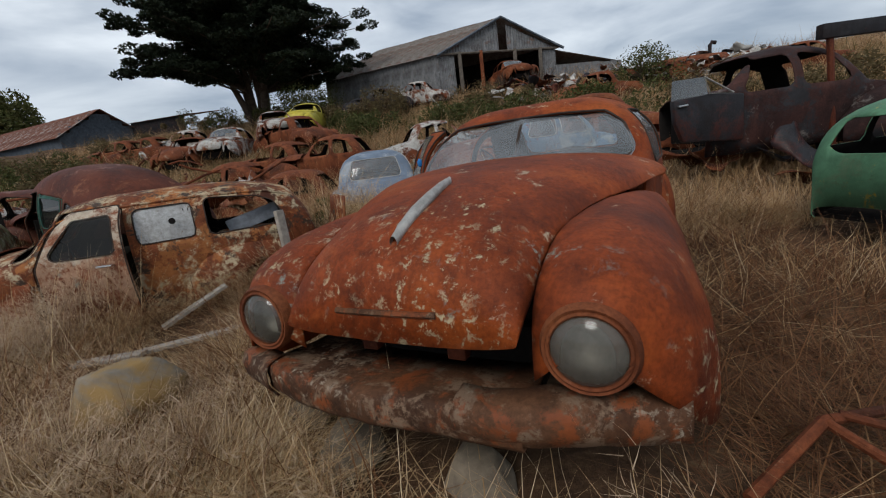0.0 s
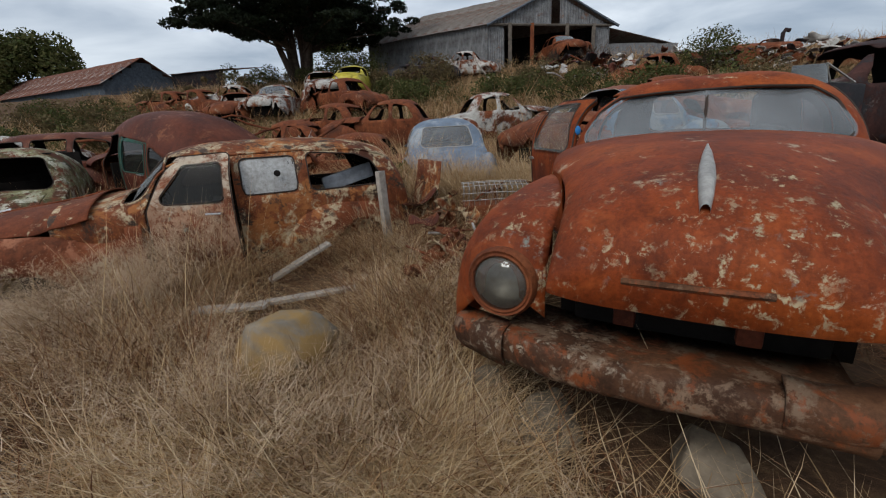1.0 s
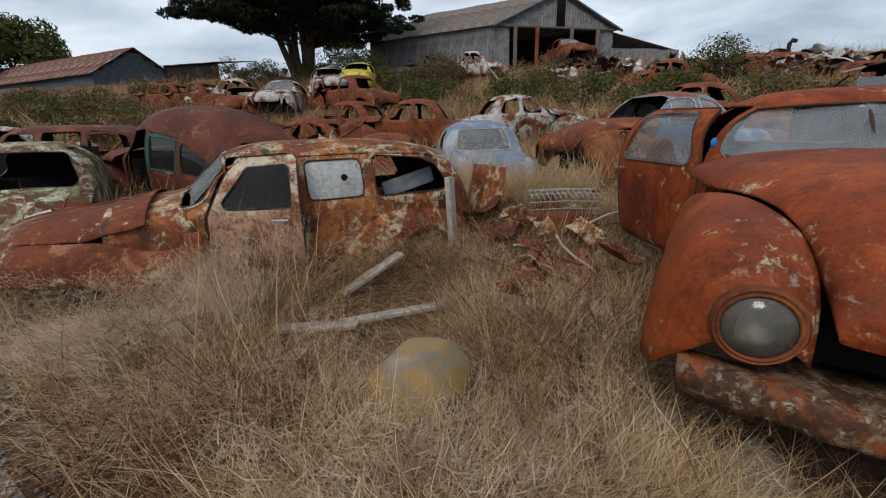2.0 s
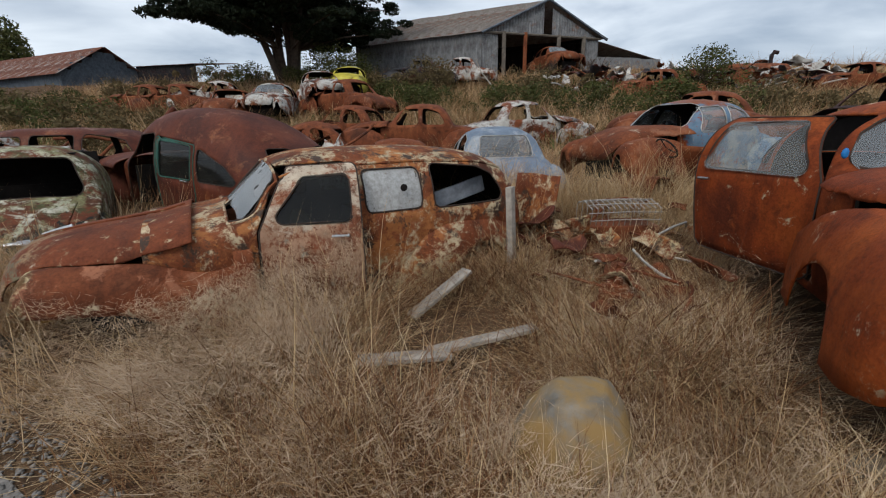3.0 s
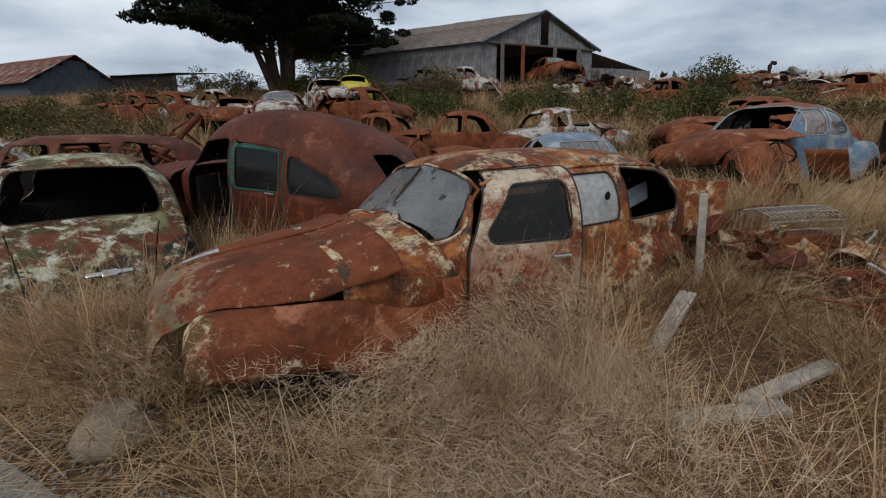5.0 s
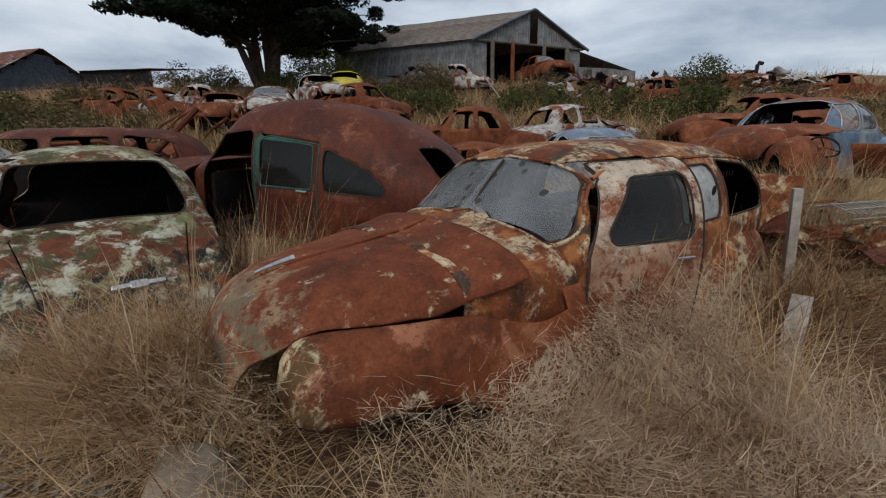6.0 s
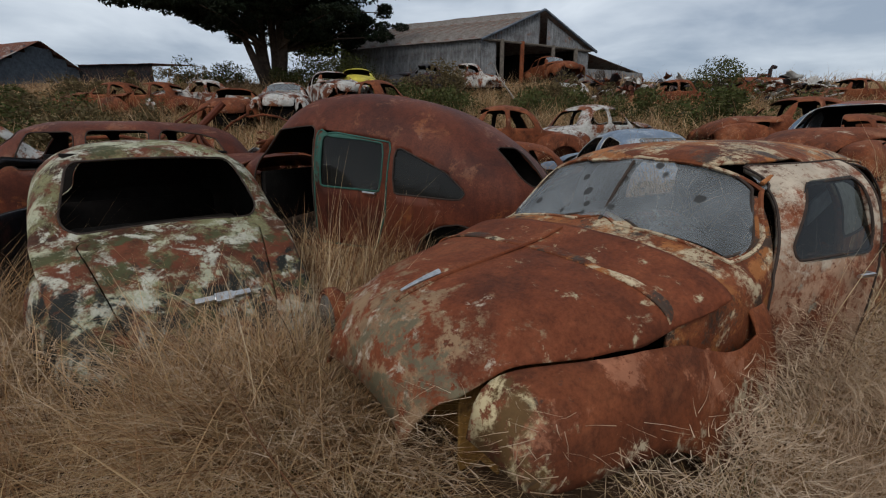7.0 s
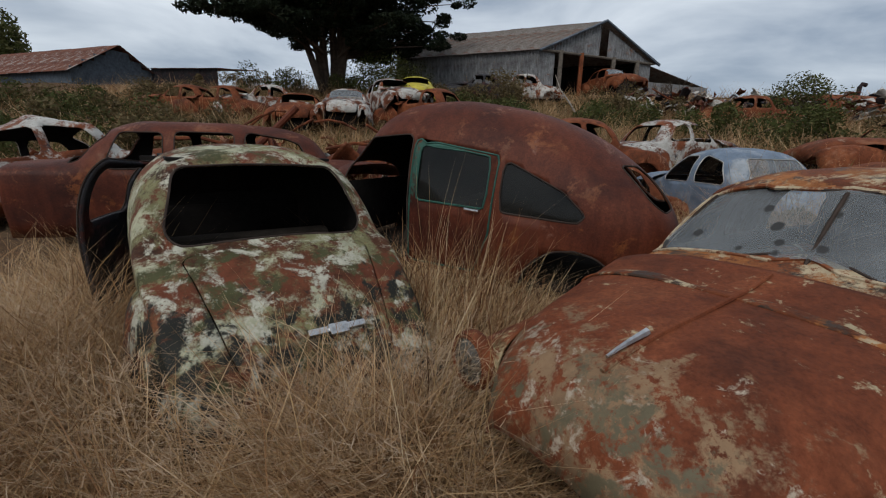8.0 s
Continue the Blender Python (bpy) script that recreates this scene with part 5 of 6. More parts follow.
tufts("dead_weeds", "red-brown dead dock stalks and weeds", (-9.0, 3.8, 0.5, 5.6), 1500, 16, (0.7, 1.3), (0.3, 0.7), MAT["weed_red"], 7, 3, 0.006, 0.14, rise=(0.5, 1.5), where=off_track)
tufts("brown_stems", "tangled red-brown dead stems", (-2.7, 0.2, 0.8, 5.4), 560, 18, (0.7, 1.3), (0.3, 0.75), MAT["weed_red"], 17, 3, 0.0055, 0.18, rise=(0.2, 1.3), droop=(0.0, 0.4), fan=1.6, where=off_track)
tufts("dead_stems", "grey-brown dead stems over bare earth", (0.9, 4.2, 0.5, 4.6), 1100, 14, (0.6, 1.2), (0.25, 0.7), MAT["weed_red"], 19, 3, 0.005, 0.16, rise=(0.1, 0.9), droop=(0.0, 0.4), fan=1.8)
tufts("seed_stalks", "tall thin bleached grass stalks with seed heads", (-8.0, 2.0, 0.4, 5.2), 200, 9, (0.9, 1.25), (0.6, 0.85), MAT["straw_pale"], 8, 4, 0.005, 0.12, rise=(1.2, 1.55), droop=(0.0, 0.25), where=off_track)


tufts("mound_grass", "mound of tall pale dry grass before the blue and orange car", (-1.5, 0.5, 5.0, 6.5), 330, 34, (0.9, 1.5), (0.5, 0.9), MAT["straw_pale"], 12, 3, 0.006, 0.14)
tufts("stalk_screen", "upright straw grass around the boulder", (-2.0, -0.75, 0.6, 1.45), 330, 26, (0.8, 1.2), (0.4, 0.68), MAT["straw_pale"], 18, 3, 0.004, 0.13, rise=(0.5, 1.4))
tufts("dry_stalks", "dark dry seed stalks between the cars", (-6.9, -5.6, 3.4, 4.9), 60, 10, (0.9, 1.2), (0.5, 0.8), MAT["weed_red"], 13, 4, 0.006, 0.10, rise=(1.2, 1.55), droop=(0.0, 0.3))


def off_planks(cx, cy, r):
    return ~((cx > -3.15) & (cx < -1.85) & (cy > 1.8) & (cy < 3.4))


def verge(cx, cy, r):
    """Feathery grass thins out towards the scrap and the orange saloon."""
    u = r.uniform(0, 1, len(cx))
    return off_track(cx, cy, r) & ~((cx > -3.2) & (cy > 1.5) & (u > 0.35)) & ~((cx > -1.0) & (u > 0.3))


def seed_haze(name, label, area, count, per, height, material, seed, where=None, length=(0.05, 0.12), spread=0.07):
    """Feathery seed heads: soft clumps of very short fine blades held up among the stems."""
    r = np.random.RandomState(seed)
    x0, x1, y0, y1 = area
    cx, cy = r.uniform(x0, x1, count), r.uniform(y0, y1, count)
    keep = clear_of_cars(cx, cy)
    if where is not None:
        keep &= where(cx, cy, r)
    cx, cy = cx[keep], cy[keep]
    k = np.repeat(np.arange(len(cx)), per)
    m = len(k)
    swell = 0.5 + 0.25 * np.sin(2.6 * cx + 1.1 * cy + 0.7) + 0.25 * np.sin(4.3 * cy - 1.9 * cx + 1.3)
    top = r.uniform(height[0], height[1], len(cx)) * (0.6 + 0.75 * swell)
    bx, by = cx[k] + r.normal(0, spread, m), cy[k] + r.normal(0, spread, m)
    bz = ground_z(bx, by) + np.maximum(top[k] + r.normal(0, 0.05, m), 0.02)
    az = 3.0 * np.sin(0.9 * cx + 1.7 * cy)[k] + r.normal(0, 0.9, m)
    V, T = ribbons(np.stack([bx, by, bz], -1), az, r.uniform(0.0, 1.3, m), r.uniform(length[0], length[1], m), 0.0026 * r.uniform(0.6, 1.6, m), r.uniform(0.0, 0.5, m), 2, r)
    return tagged(tri_mesh(name, V, T, material), label, "grass", kind="stuff")


MAT["feather"] = blades("feathery_seed_heads", [(0.64, 0.50, 0.36), (0.50, 0.37, 0.25), (0.72, 0.59, 0.45), (0.40, 0.28, 0.18), (0.57, 0.45, 0.32)], 0.35)
seed_haze("feathery_grass", "feathery pale seed heads over dry grass", (-9.2, 0.9, 0.4, 3.6), 3600, 44, (0.16, 0.46), MAT["feather"], 41, verge)
seed_haze("feathery_verge", "pale feathery grass in front of the estate car", (-4.5, -2.9, 1.0, 3.0), 420, 52, (0.25, 0.5), MAT["feather"], 42, verge)
tufts("heaped_grass", "heaped tall pale grass against the round-tailed car", (-8.7, -5.9, 2.75, 3.75), 520, 34, (0.9, 1.3), (0.45, 0.8), MAT["straw"], 31, 3, 0.0045, 0.16, rise=(0.35, 1.3), droop=(0.1, 0.5), fan=1.2)
tufts("scrap_weeds", "red-brown weeds tangled through the scrap", (-3.4, 0.0, 0.95, 4.6), 1000, 20, (0.7, 1.3), (0.3, 0.7), MAT["weed_red"], 32, 3, 0.0055, 0.2, rise=(0.2, 1.2), droop=(0.0, 0.5), fan=1.8, where=off_planks)
tufts("pale_weeds", "pale dry grass between the scrap and the cars", (-1.8, -0.3, 1.9, 4.4), 260, 24, (0.7, 1.2), (0.3, 0.6), MAT["straw_pale"], 34, 3, 0.0045, 0.16, rise=(0.4, 1.3), fan=1.3)
tufts("blue_car_weeds", "weeds and dry grass before the pale blue car", (-3.0, -1.3, 5.6, 6.5), 160, 26, (0.9, 1.4), (0.6, 1.0), MAT["straw"], 33, 3, 0.006, 0.16)


def leafy(r, centres, radii, per, size, flat=1.0):
    """Leaf triangles scattered through clumps."""
    k = np.repeat(np.arange(len(centres)), per)
    d = r.normal(0, 1, (len(k), 3))
    d /= np.linalg.norm(d, axis=1, keepdims=True)
    p = centres[k] + d * (radii[k] * r.uniform(0.35, 1.0, len(k)) ** 0.6)[:, None] * np.array([1, 1, flat])
    a = r.normal(0, 1, (len(k), 3)) * np.array([1, 1, 0.7])
    a /= np.linalg.norm(a, axis=1, keepdims=True)
    b = np.cross(a, r.normal(0, 1, (len(k), 3)))
    b /= np.linalg.norm(b, axis=1, keepdims=True)
    s = size * r.uniform(0.6, 1.5, len(k))[:, None]
    V = np.stack([p - a * s, p + b * s * 0.42, p + a * s, p - b * s * 0.42], 1).reshape(-1, 3)
    o = np.arange(len(k))[:, None] * 4
    T = np.concatenate([o + np.array([[0, 1, 2]]), o + np.array([[0, 2, 3]])], 0)
    return V, T


def bush(label, x, y, size, height, material, seed, name="bush", per=300, leaf=0.055):
    r = np.random.RandomState(seed)
    b = thing(name, label, "bush", Matrix.Translation((x, y, gz(x, y))))
    n = 16
    c = np.stack([r.normal(0, size * 0.38, n), r.normal(0, size * 0.38, n), r.uniform(0.15, 0.85, n) * height], -1)
    V, T = leafy(r, c, r.uniform(0.25, 0.5, n) * min(size, height), per, leaf)
    tri_mesh("foliage", V, T, material, b)
    bm = bmesh.new()
    for i in range(7):
        e = c[i]
        tube(bm, [(0, 0, -0.1), (e[0] * 0.4, e[1] * 0.4, e[2] * 0.5), tuple(e)], 0.03, 5, taper=0.008)
    part("woody_base", bm, MAT["bark"], b)
    return b


def bare_shrub(label, x, y, height, seed, name="bare_shrub"):
    r = random.Random(seed)
    b = thing(name, label, "shrub", Matrix.Translation((x, y, gz(x, y))))
    bm = bmesh.new()

    def grow(p, d, length, rad, depth):
        q = p + d * length
        tube(bm, [p, (p + q) / 2 + Vector((r.uniform(-1, 1), r.uniform(-1, 1), 0)) * length * 0.06, q], rad, 4, taper=rad * 0.6)
        if depth:
            for _ in range(3):
                e = (d + Vector((r.uniform(-1, 1), r.uniform(-1, 1), r.uniform(-0.3, 0.7))) * 0.6).normalized()
                grow(p + (q - p) * r.uniform(0.5, 1.0), e, length * r.uniform(0.5, 0.75), rad * 0.6, depth - 1)

    for _ in range(5):
        d = Vector((r.uniform(-0.6, 0.6), r.uniform(-0.6, 0.6), 1)).normalized()
        grow(Vector((0, 0, -0.1)), d, height * 0.45, 0.035, 3)
    part("branch_work", bm, MAT["bark"], b)


def cypress(x, y, z):
    """The spreading dark conifer: several leaning stems and flat shelves of foliage."""
    r = np.random.RandomState(8)
    t = thing("spreading_cypress", "large spreading dark green cypress with several bare grey stems", "tree", Matrix.Translation((x, y, z)))
    for a, lean, h, rad in ((0.3, 1.0, 7.5, 0.34), (2.6, 1.3, 7.0, 0.28), (3.3, 2.9, 6.0, 0.25), (5.9, 2.2, 6.2, 0.26), (1.4, 0.3, 8.0, 0.3), (2.9, 2.0, 6.4, 0.2), (0.1, 1.7, 6.6, 0.2)):
        ca, sa = math.cos(a), math.sin(a)
        bm = bmesh.new()
        tube(bm, [(0.25 * ca, 0.25 * sa, -0.3), (0.35 * ca + 0.15 * lean * ca, 0.35 * sa + 0.15 * lean * sa, 0.2 * h), (0.5 * lean * ca, 0.5 * lean * sa, 0.5 * h), (1.1 * lean * ca, 1.1 * lean * sa, h)], rad, 9, taper=0.08)
        part("trunk", bm, MAT["bark"], t)
    bm = bmesh.new()
    cs, rs = [], []
    for i in range(135):
        a = r.uniform(0, 2 * math.pi)
        h = 2.6 + 6.8 * r.uniform(0, 1) ** 1.35
        reach = (6.9 if h < 5.5 else 6.2 - 0.5 * (h - 5.5)) * r.uniform(0.55, 1.0)
        lift = r.uniform(-0.2, 0.9)
        tip = np.array([reach * math.cos(a), reach * math.sin(a), h + lift])
        root = np.array([0.12 * tip[0], 0.12 * tip[1], h - 0.8])
        tube(bm, [root, 0.5 * (root + tip) + np.array([0, 0, 0.25]), tip], 0.07, 5, taper=0.015)
        for s in np.linspace(0.3, 1.0, 9):
            p = root + s * (tip - root) + np.array([0, 0, 0.25 * math.sin(math.pi * s)]) + r.normal(0, 1, 3) * np.array([0.4, 0.4, 0.12])
            cs.append(p), rs.append(r.uniform(0.4, 0.85) * (1.2 - 0.5 * s))
    part("limb", bm, MAT["bark"], t)
    V, T = leafy(r, np.array(cs), np.array(rs), 210, 0.085, 0.42)
    tri_mesh("crown", V, T, MAT["leaf_dark"], t)


cypress(-13.3, 25.0, 4.0)
r8 = np.random.RandomState(80)
round_tree = thing("round_tree", "dense dark green round tree beyond the sheds", "tree", Matrix.Translation((-49.5, 38.0, 4.3)))
c8 = np.stack([r8.normal(0, 2.0, 60), r8.normal(0, 2.0, 60), r8.uniform(1.0, 7.2, 60)], -1)
c8[:, :2] *= (1.15 - ((c8[:, 2:] - 3.5) / 4.5) ** 2).clip(0.25)
V8, T8 = leafy(r8, c8, r8.uniform(0.9, 1.5, 60), 260, 0.2)
tri_mesh("crown", V8, T8, MAT["leaf"], round_tree)
bm = bmesh.new()
tube(bm, [(0, 0, -0.5), (0.1, 0, 2), (0, 0.1, 5)], 0.35, 8, taper=0.1)
part("trunk", bm, MAT["bark"], round_tree)

for i, (x, y, s, h, mt, lb) in enumerate((
        (-9.6, 24.0, 1.8, 1.5, "leaf", "green bush at the foot of the cypress"), (-16.2, 25.2, 2.0, 1.3, "leaf", "dark green bush beside the cypress"),
        (-10.6, 25.2, 1.5, 1.7, "leaf", "dark green bush under the cypress"), (-12.0, 24.6, 1.3, 1.0, "leaf", "low dark bush between the cypress stems"),
        (-6.3, 19.5, 1.5, 0.9, "leaf", "low green bush on the slope"), (-4.9, 18.0, 1.3, 0.9, "leaf", "low green bush among wrecks"), (-7.4, 21.2, 1.4, 1.0, "leaf_dry", "tawny dry bush on the slope"),
        (-4.6, 21.5, 1.6, 1.2, "leaf_dry", "tawny dry brush near the barn"), (-1.2, 17.5, 1.7, 0.9, "leaf", "green brush on the slope"), (-0.2, 19.8, 2.0, 1.0, "leaf_dry", "dry brush below the barn"),
        (2.0, 16.0, 2.2, 0.9, "leaf", "dark green brush on the slope"), (4.6, 15.0, 2.4, 1.0, "leaf", "dark brush below the scrap heap"), (7.6, 15.5, 2.4, 0.9, "leaf_dry", "dry brush on the slope"),
        (6.9, 20.8, 1.5, 1.5, "leaf", "dark bush beside the scrap heap"), (10.5, 14.0, 2.0, 0.9, "leaf_dry", "dry scrub on the slope"), (-15.5, 15.0, 2.2, 0.9, "leaf_dry", "dark scrub before the sheds"),
        (-18.0, 16.0, 2.6, 1.0, "leaf", "dark green scrub before the sheds"), (-22.0, 17.0, 3.0, 1.1, "leaf_dry", "pale scrub before the sheds"), (-25.0, 19.0, 3.0, 1.0, "leaf", "scrub hedge before the sheds"),
        (-20.5, 22.0, 2.6, 1.0, "leaf_dry", "brown scrub before the sheds"), (-14.0, 12.2, 1.8, 0.7, "leaf_dry", "brown scrub beside wrecks"), (-17.0, 12.0, 2.0, 0.8, "leaf", "green scrub beside wrecks"),
        (-19.5, 30.0, 2.6, 0.7, "leaf_dry", "brown hedge far behind the sheds"), (-2.3, 6.6, 0.5, 0.45, "leaf", "small green weed bush before the blue car"))):
    bush(lb, x, y, s * 1.25, h * (1.3 if y > 10 else 1), MAT[mt], 100 + i)
bare_shrub("leafless grey shrub near the barn", 3.0, 22.5, 2.0, 3)
bare_shrub("leafless grey shrub on the ridge", 7.2, 20.2, 1.7, 4)
bare_shrub("thin leafless shrub by the barn mouth", 1.0, 23.2, 1.8, 5)

# ---- nearby clutter ----
MAT["blue_tag"] = plain("bright_blue_plastic", (0.02, 0.16, 0.42), 0.5)
MAT["gravel"] = plain("grey_gravel", (0.19, 0.18, 0.17), 0.95, 0, 0.5, 30.0, 0.8)
def rock(label, x, y, z, size, seed, material, name="stone", flat=0.7, facets=True, soft=0.92):
    bm = bmesh.new()
    bmesh.ops.create_icosphere(bm, subdivisions=4, radius=1.0)
    s = Vector((seed * 5.1, seed * 2.7, seed))
    for v in bm.verts:
        d = 1 + 0.22 * noise.noise(v.co * 1.1 + s) + 0.07 * noise.noise(v.co * 3.5 + s) + 0.02 * noise.noise(v.co * 12 + s)
        c = v.co * d
        for ax in (Vector((0.8, 0.5, 0.3)), Vector((-0.3, 0.7, 0.6)), Vector((-0.6, -0.7, 0.4)), Vector((0.3, -0.8, 0.5)), Vector((0.1, 0.1, 1.0)), Vector((-0.9, 0.1, 0.2))) if facets else ():
            ax = ax.normalized()
            over = c.dot(ax) - 0.66
            if over > 0:
                c -= ax * over * soft
        v.co = Vector((c.x * size[0], c.y * size[1], c.z * size[2] * flat))
    ob = part(name, bm, material)
    ob.matrix_world = at(x, y, z, 40 * seed)
    return tagged(ob, label, "stone")


m, n, l, b = nodes_of("lichen_boulder", 0.9)
vv = here(n, l)
base = ramp(n, l, noise_node(n, l, 7, 8, 0.65, vv), [(0.3, (0.11, 0.10, 0.085)), (0.7, (0.24, 0.215, 0.18))])
lich = ramp(n, l, noise_node(n, l, 2.3, 9, 0.66, vv, 0.5), [(0.40, BLACK), (0.54, WHITE)])
l.new(blend(n, l, lich, base, (0.25, 0.16, 0.065)), b.inputs["Base Color"])
bump(n, l, b, noise_node(n, l, 22, 8, 0.7, vv), 0.4, 0.02)
MAT["boulder"] = m
rock("large grey boulder with ochre lichen in dry grass", -1.87, 1.55, 0.29, (0.31, 0.25, 0.23), 1.4, MAT["boulder"], "boulder", 1.0, True, 0.85)
rock("grey stone wedged beneath the car's bumper", -0.43, 1.28, 0.12, (0.2, 0.15, 0.2), 2.0, MAT["stone"])
rock("grey stone beneath the car's bumper", 0.2, 1.1, 0.1, (0.2, 0.15, 0.2), 3.0, MAT["stone"])
rock("flat grey stone half buried in grass", -5.75, 2.3, 0.1, (0.25, 0.2, 0.2), 4.0, MAT["stone"])
rock("small grey stone under the bumper's corner", -0.72, 1.5, 0.15, (0.12, 0.12, 0.14), 5.0, MAT["stone"])


def plank(label, a, c, width, thick, name="plank"):
    a, c = Vector(a), Vector(c)
    bm = bmesh.new()
    box(bm, 0, 0, 0, (c - a).length, width, thick, 0.004)
    for v in bm.verts:
        v.co += Vector((0, 0, 0.006)) * noise.noise(v.co * 3)
    ob = part(name, bm, MAT["wood"])
    d = (c - a).normalized()
    ob.matrix_world = Matrix.Translation((a + c) / 2) @ d.to_track_quat("X", "Z").to_matrix().to_4x4()
    return tagged(ob, label, "plank")


plank("weathered grey plank leaning on the estate car", (-2.82, 2.95, 0.12), (-2.40, 3.38, 0.36), 0.11, 0.03)
plank("weathered grey plank lying in the grass", (-3.06, 2.28, 0.12), (-2.46, 2.33, 0.16), 0.11, 0.03)
plank("weathered plank lying crosswise in the grass", (-2.62, 2.42, 0.12), (-1.9, 2.74, 0.16), 0.09, 0.03)
plank("grey timber post standing behind the estate car", (-1.98, 3.98, 0.0), (-2.02, 4.0, 0.98), 0.09, 0.06, "post")

# bumper, grille mouth and badge of the orange saloon
def apron(owner, name, section, y0, y1, bow, material, label, seed):
    """A bowed, dented sheet swept sideways: section is (x, z) pairs."""
    ys = np.linspace(y0, y1, 40)
    P = np.array([[(x - bow * y * y, y, z) for x, z in section] for y in ys])
    P = dents(P, seed, 0.02, 3.0)
    v, f, _ = clipped(P, np.ones(P.shape[:2]))
    return skin(name, v, f, material, owner, label, thick=0.01)


SEC = [(1.50, 0.40), (1.68, 0.41), (1.80, 0.425), (1.88, 0.432), (1.905, 0.428), (1.912, 0.415), (1.912, 0.38), (1.912, 0.345), (1.905, 0.33), (1.87, 0.325)]
apron(saloon, "valance", SEC, -0.60, 0.42, 0.20, MAT["apron"], "lichen-crusted brown front valance", 3.0)
apron(saloon, "bumper", [(1.82, 0.46), (1.90, 0.45), (1.93, 0.43), (1.93, 0.38), (1.91, 0.34), (1.84, 0.32)], 0.22, 0.86, 0.26, MAT["apron"], "buckled brown rusted bumper end", 5.0)
apron(saloon, "bumper", [(1.86, 0.45), (1.94, 0.44), (1.96, 0.41), (1.96, 0.36), (1.92, 0.31)], -0.80, -0.58, 0.26, MAT["apron"], "twisted rusted bumper end", 6.0)
for y in (-0.2, 0.16):
    bm = bmesh.new()
    box(bm, 1.68, y, 0.58, 0.05, 0.07, 0.2, 0.01)
    part("grille_stay", bm, MAT["maroon"], saloon)
# Plain near-black plate added behind the grille mouth to paint its shade.
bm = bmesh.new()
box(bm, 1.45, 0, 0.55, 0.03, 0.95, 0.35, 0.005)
part("mouth_shade_plate", bm, MAT["dark"], saloon)
bm = bmesh.new()
bmesh.ops.create_icosphere(bm, subdivisions=2, radius=0.03)
bmesh.ops.scale(bm, vec=(0.5, 0.6, 1.0), verts=bm.verts)
tag = part("plastic_tag", bm, MAT["blue_tag"], saloon, "scrap of bright blue plastic")
tag.matrix_local = pose(0.26, -0.70, 1.13)
bm = bmesh.new()
prof = [(1.27, 1.055, 0.007), (1.36, 1.042, 0.016), (1.48, 1.012, 0.024), (1.58, 0.982, 0.026), (1.68, 0.942, 0.021), (1.75, 0.905, 0.014)]
rings = []
for x, z, w in prof:
    rings.append([bm.verts.new((x, w * math.cos(a), z + 0.022 * math.sin(a))) for a in np.linspace(-0.4, math.pi + 0.4, 9)])
for Aq, Bq in zip(rings, rings[1:]):
    for i in range(8):
        bm.faces.new((Aq[i], Aq[i + 1], Bq[i + 1], Bq[i]))
part("bonnet_mascot", bm, MAT["alloy"], saloon, "dull alloy teardrop bonnet ornament")
for owner in (saloon, wagon):
    bm = bmesh.new()
    tube(bm, [(0.34, 0, 1.095), (0.2, 0, 1.255), (0.06, 0, 1.39 if owner is wagon else 1.34)], 0.009, 6)
    part("windscreen_divider", bm, MAT["seal"], owner)
    bm = bmesh.new()
    tube(bm, [(0.35 + 0.16 * math.cos(a) * 0.3, 0.3 + 0.2 * math.sin(a), 0.98 + 0.2 * math.cos(a)) for a in np.linspace(0, 2 * math.pi, 24)[:-1]], 0.012, 6, True)
    w0 = part("steering_wheel", bm, MAT["rubber"], owner)
    w0.matrix_local = Matrix.Translation((-0.28, 0, -0.06))
bm = bmesh.new()
box(bm, 0, 0, 0, 0.30, 0.035, 0.018, 0.008)
box(bm, 0, 0.01, 0.012, 0.10, 0.06, 0.022, 0.008)
h = part("boot_handle", bm, MAT["chrome"], mint, "chrome boot handle")
h.matrix_local = Matrix.Translation((-1.70, -0.10, 0.605)) @ Matrix.Rotation(radians(-40), 4, "Y") @ Matrix.Rotation(radians(90), 4, "Z")

# Near-black sheets added across cabin and roof, so the rear window reads as shaded.
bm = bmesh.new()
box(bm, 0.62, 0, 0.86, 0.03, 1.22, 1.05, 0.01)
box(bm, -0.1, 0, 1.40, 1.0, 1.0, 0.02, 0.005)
part("cabin_shade_sheets", bm, MAT["dark"], mint, "near-black sheets added as the cabin's painted shade")

bm = bmesh.new()
tube(bm, [(1.853 - 0.12 * y * y, y, 0.70 + 0.015 * y) for y in np.linspace(-0.2, 0.18, 14)], 0.011, 6)
part("grille_moulding", bm, MAT["apron"], saloon, "rusted moulding across the bonnet's nose")

# black knot in the white panel of the estate car
bm = bmesh.new()
bmesh.ops.create_circle(bm, cap_ends=True, segments=14, radius=0.03)
k = part("panel_hole", bm, MAT["dark"], wagon)
k.matrix_local = pose(-0.9, 0.80, 1.19, -90, 0, 0)


for i, (q, w) in enumerate(((-1.13, 0.02), (-1.09, 0.012), (-1.05, 0.02), (-1.01, 0.014))):
    bm = bmesh.new()
    box(bm, 0, 0, 0, 0.006, 0.003, 0.015 + w, 0.0)
    mk = part("paint_mark", bm, MAT["dark"], wagon)
    mk.matrix_local = pose(q, 0.795, 1.28, 0, 8 * (i % 2), 0)
bm = bmesh.new()
box(bm, 0, 0, 0, 0.55, 0.03, 0.16, 0.02, Matrix.Rotation(radians(14), 4, "Y"))
ins = part("loose_panel", bm, MAT["pale_sheet"], wagon, "pale loose panel lying inside the car")
ins.matrix_local = pose(-1.62, 0.45, 1.06)
bm = bmesh.new()
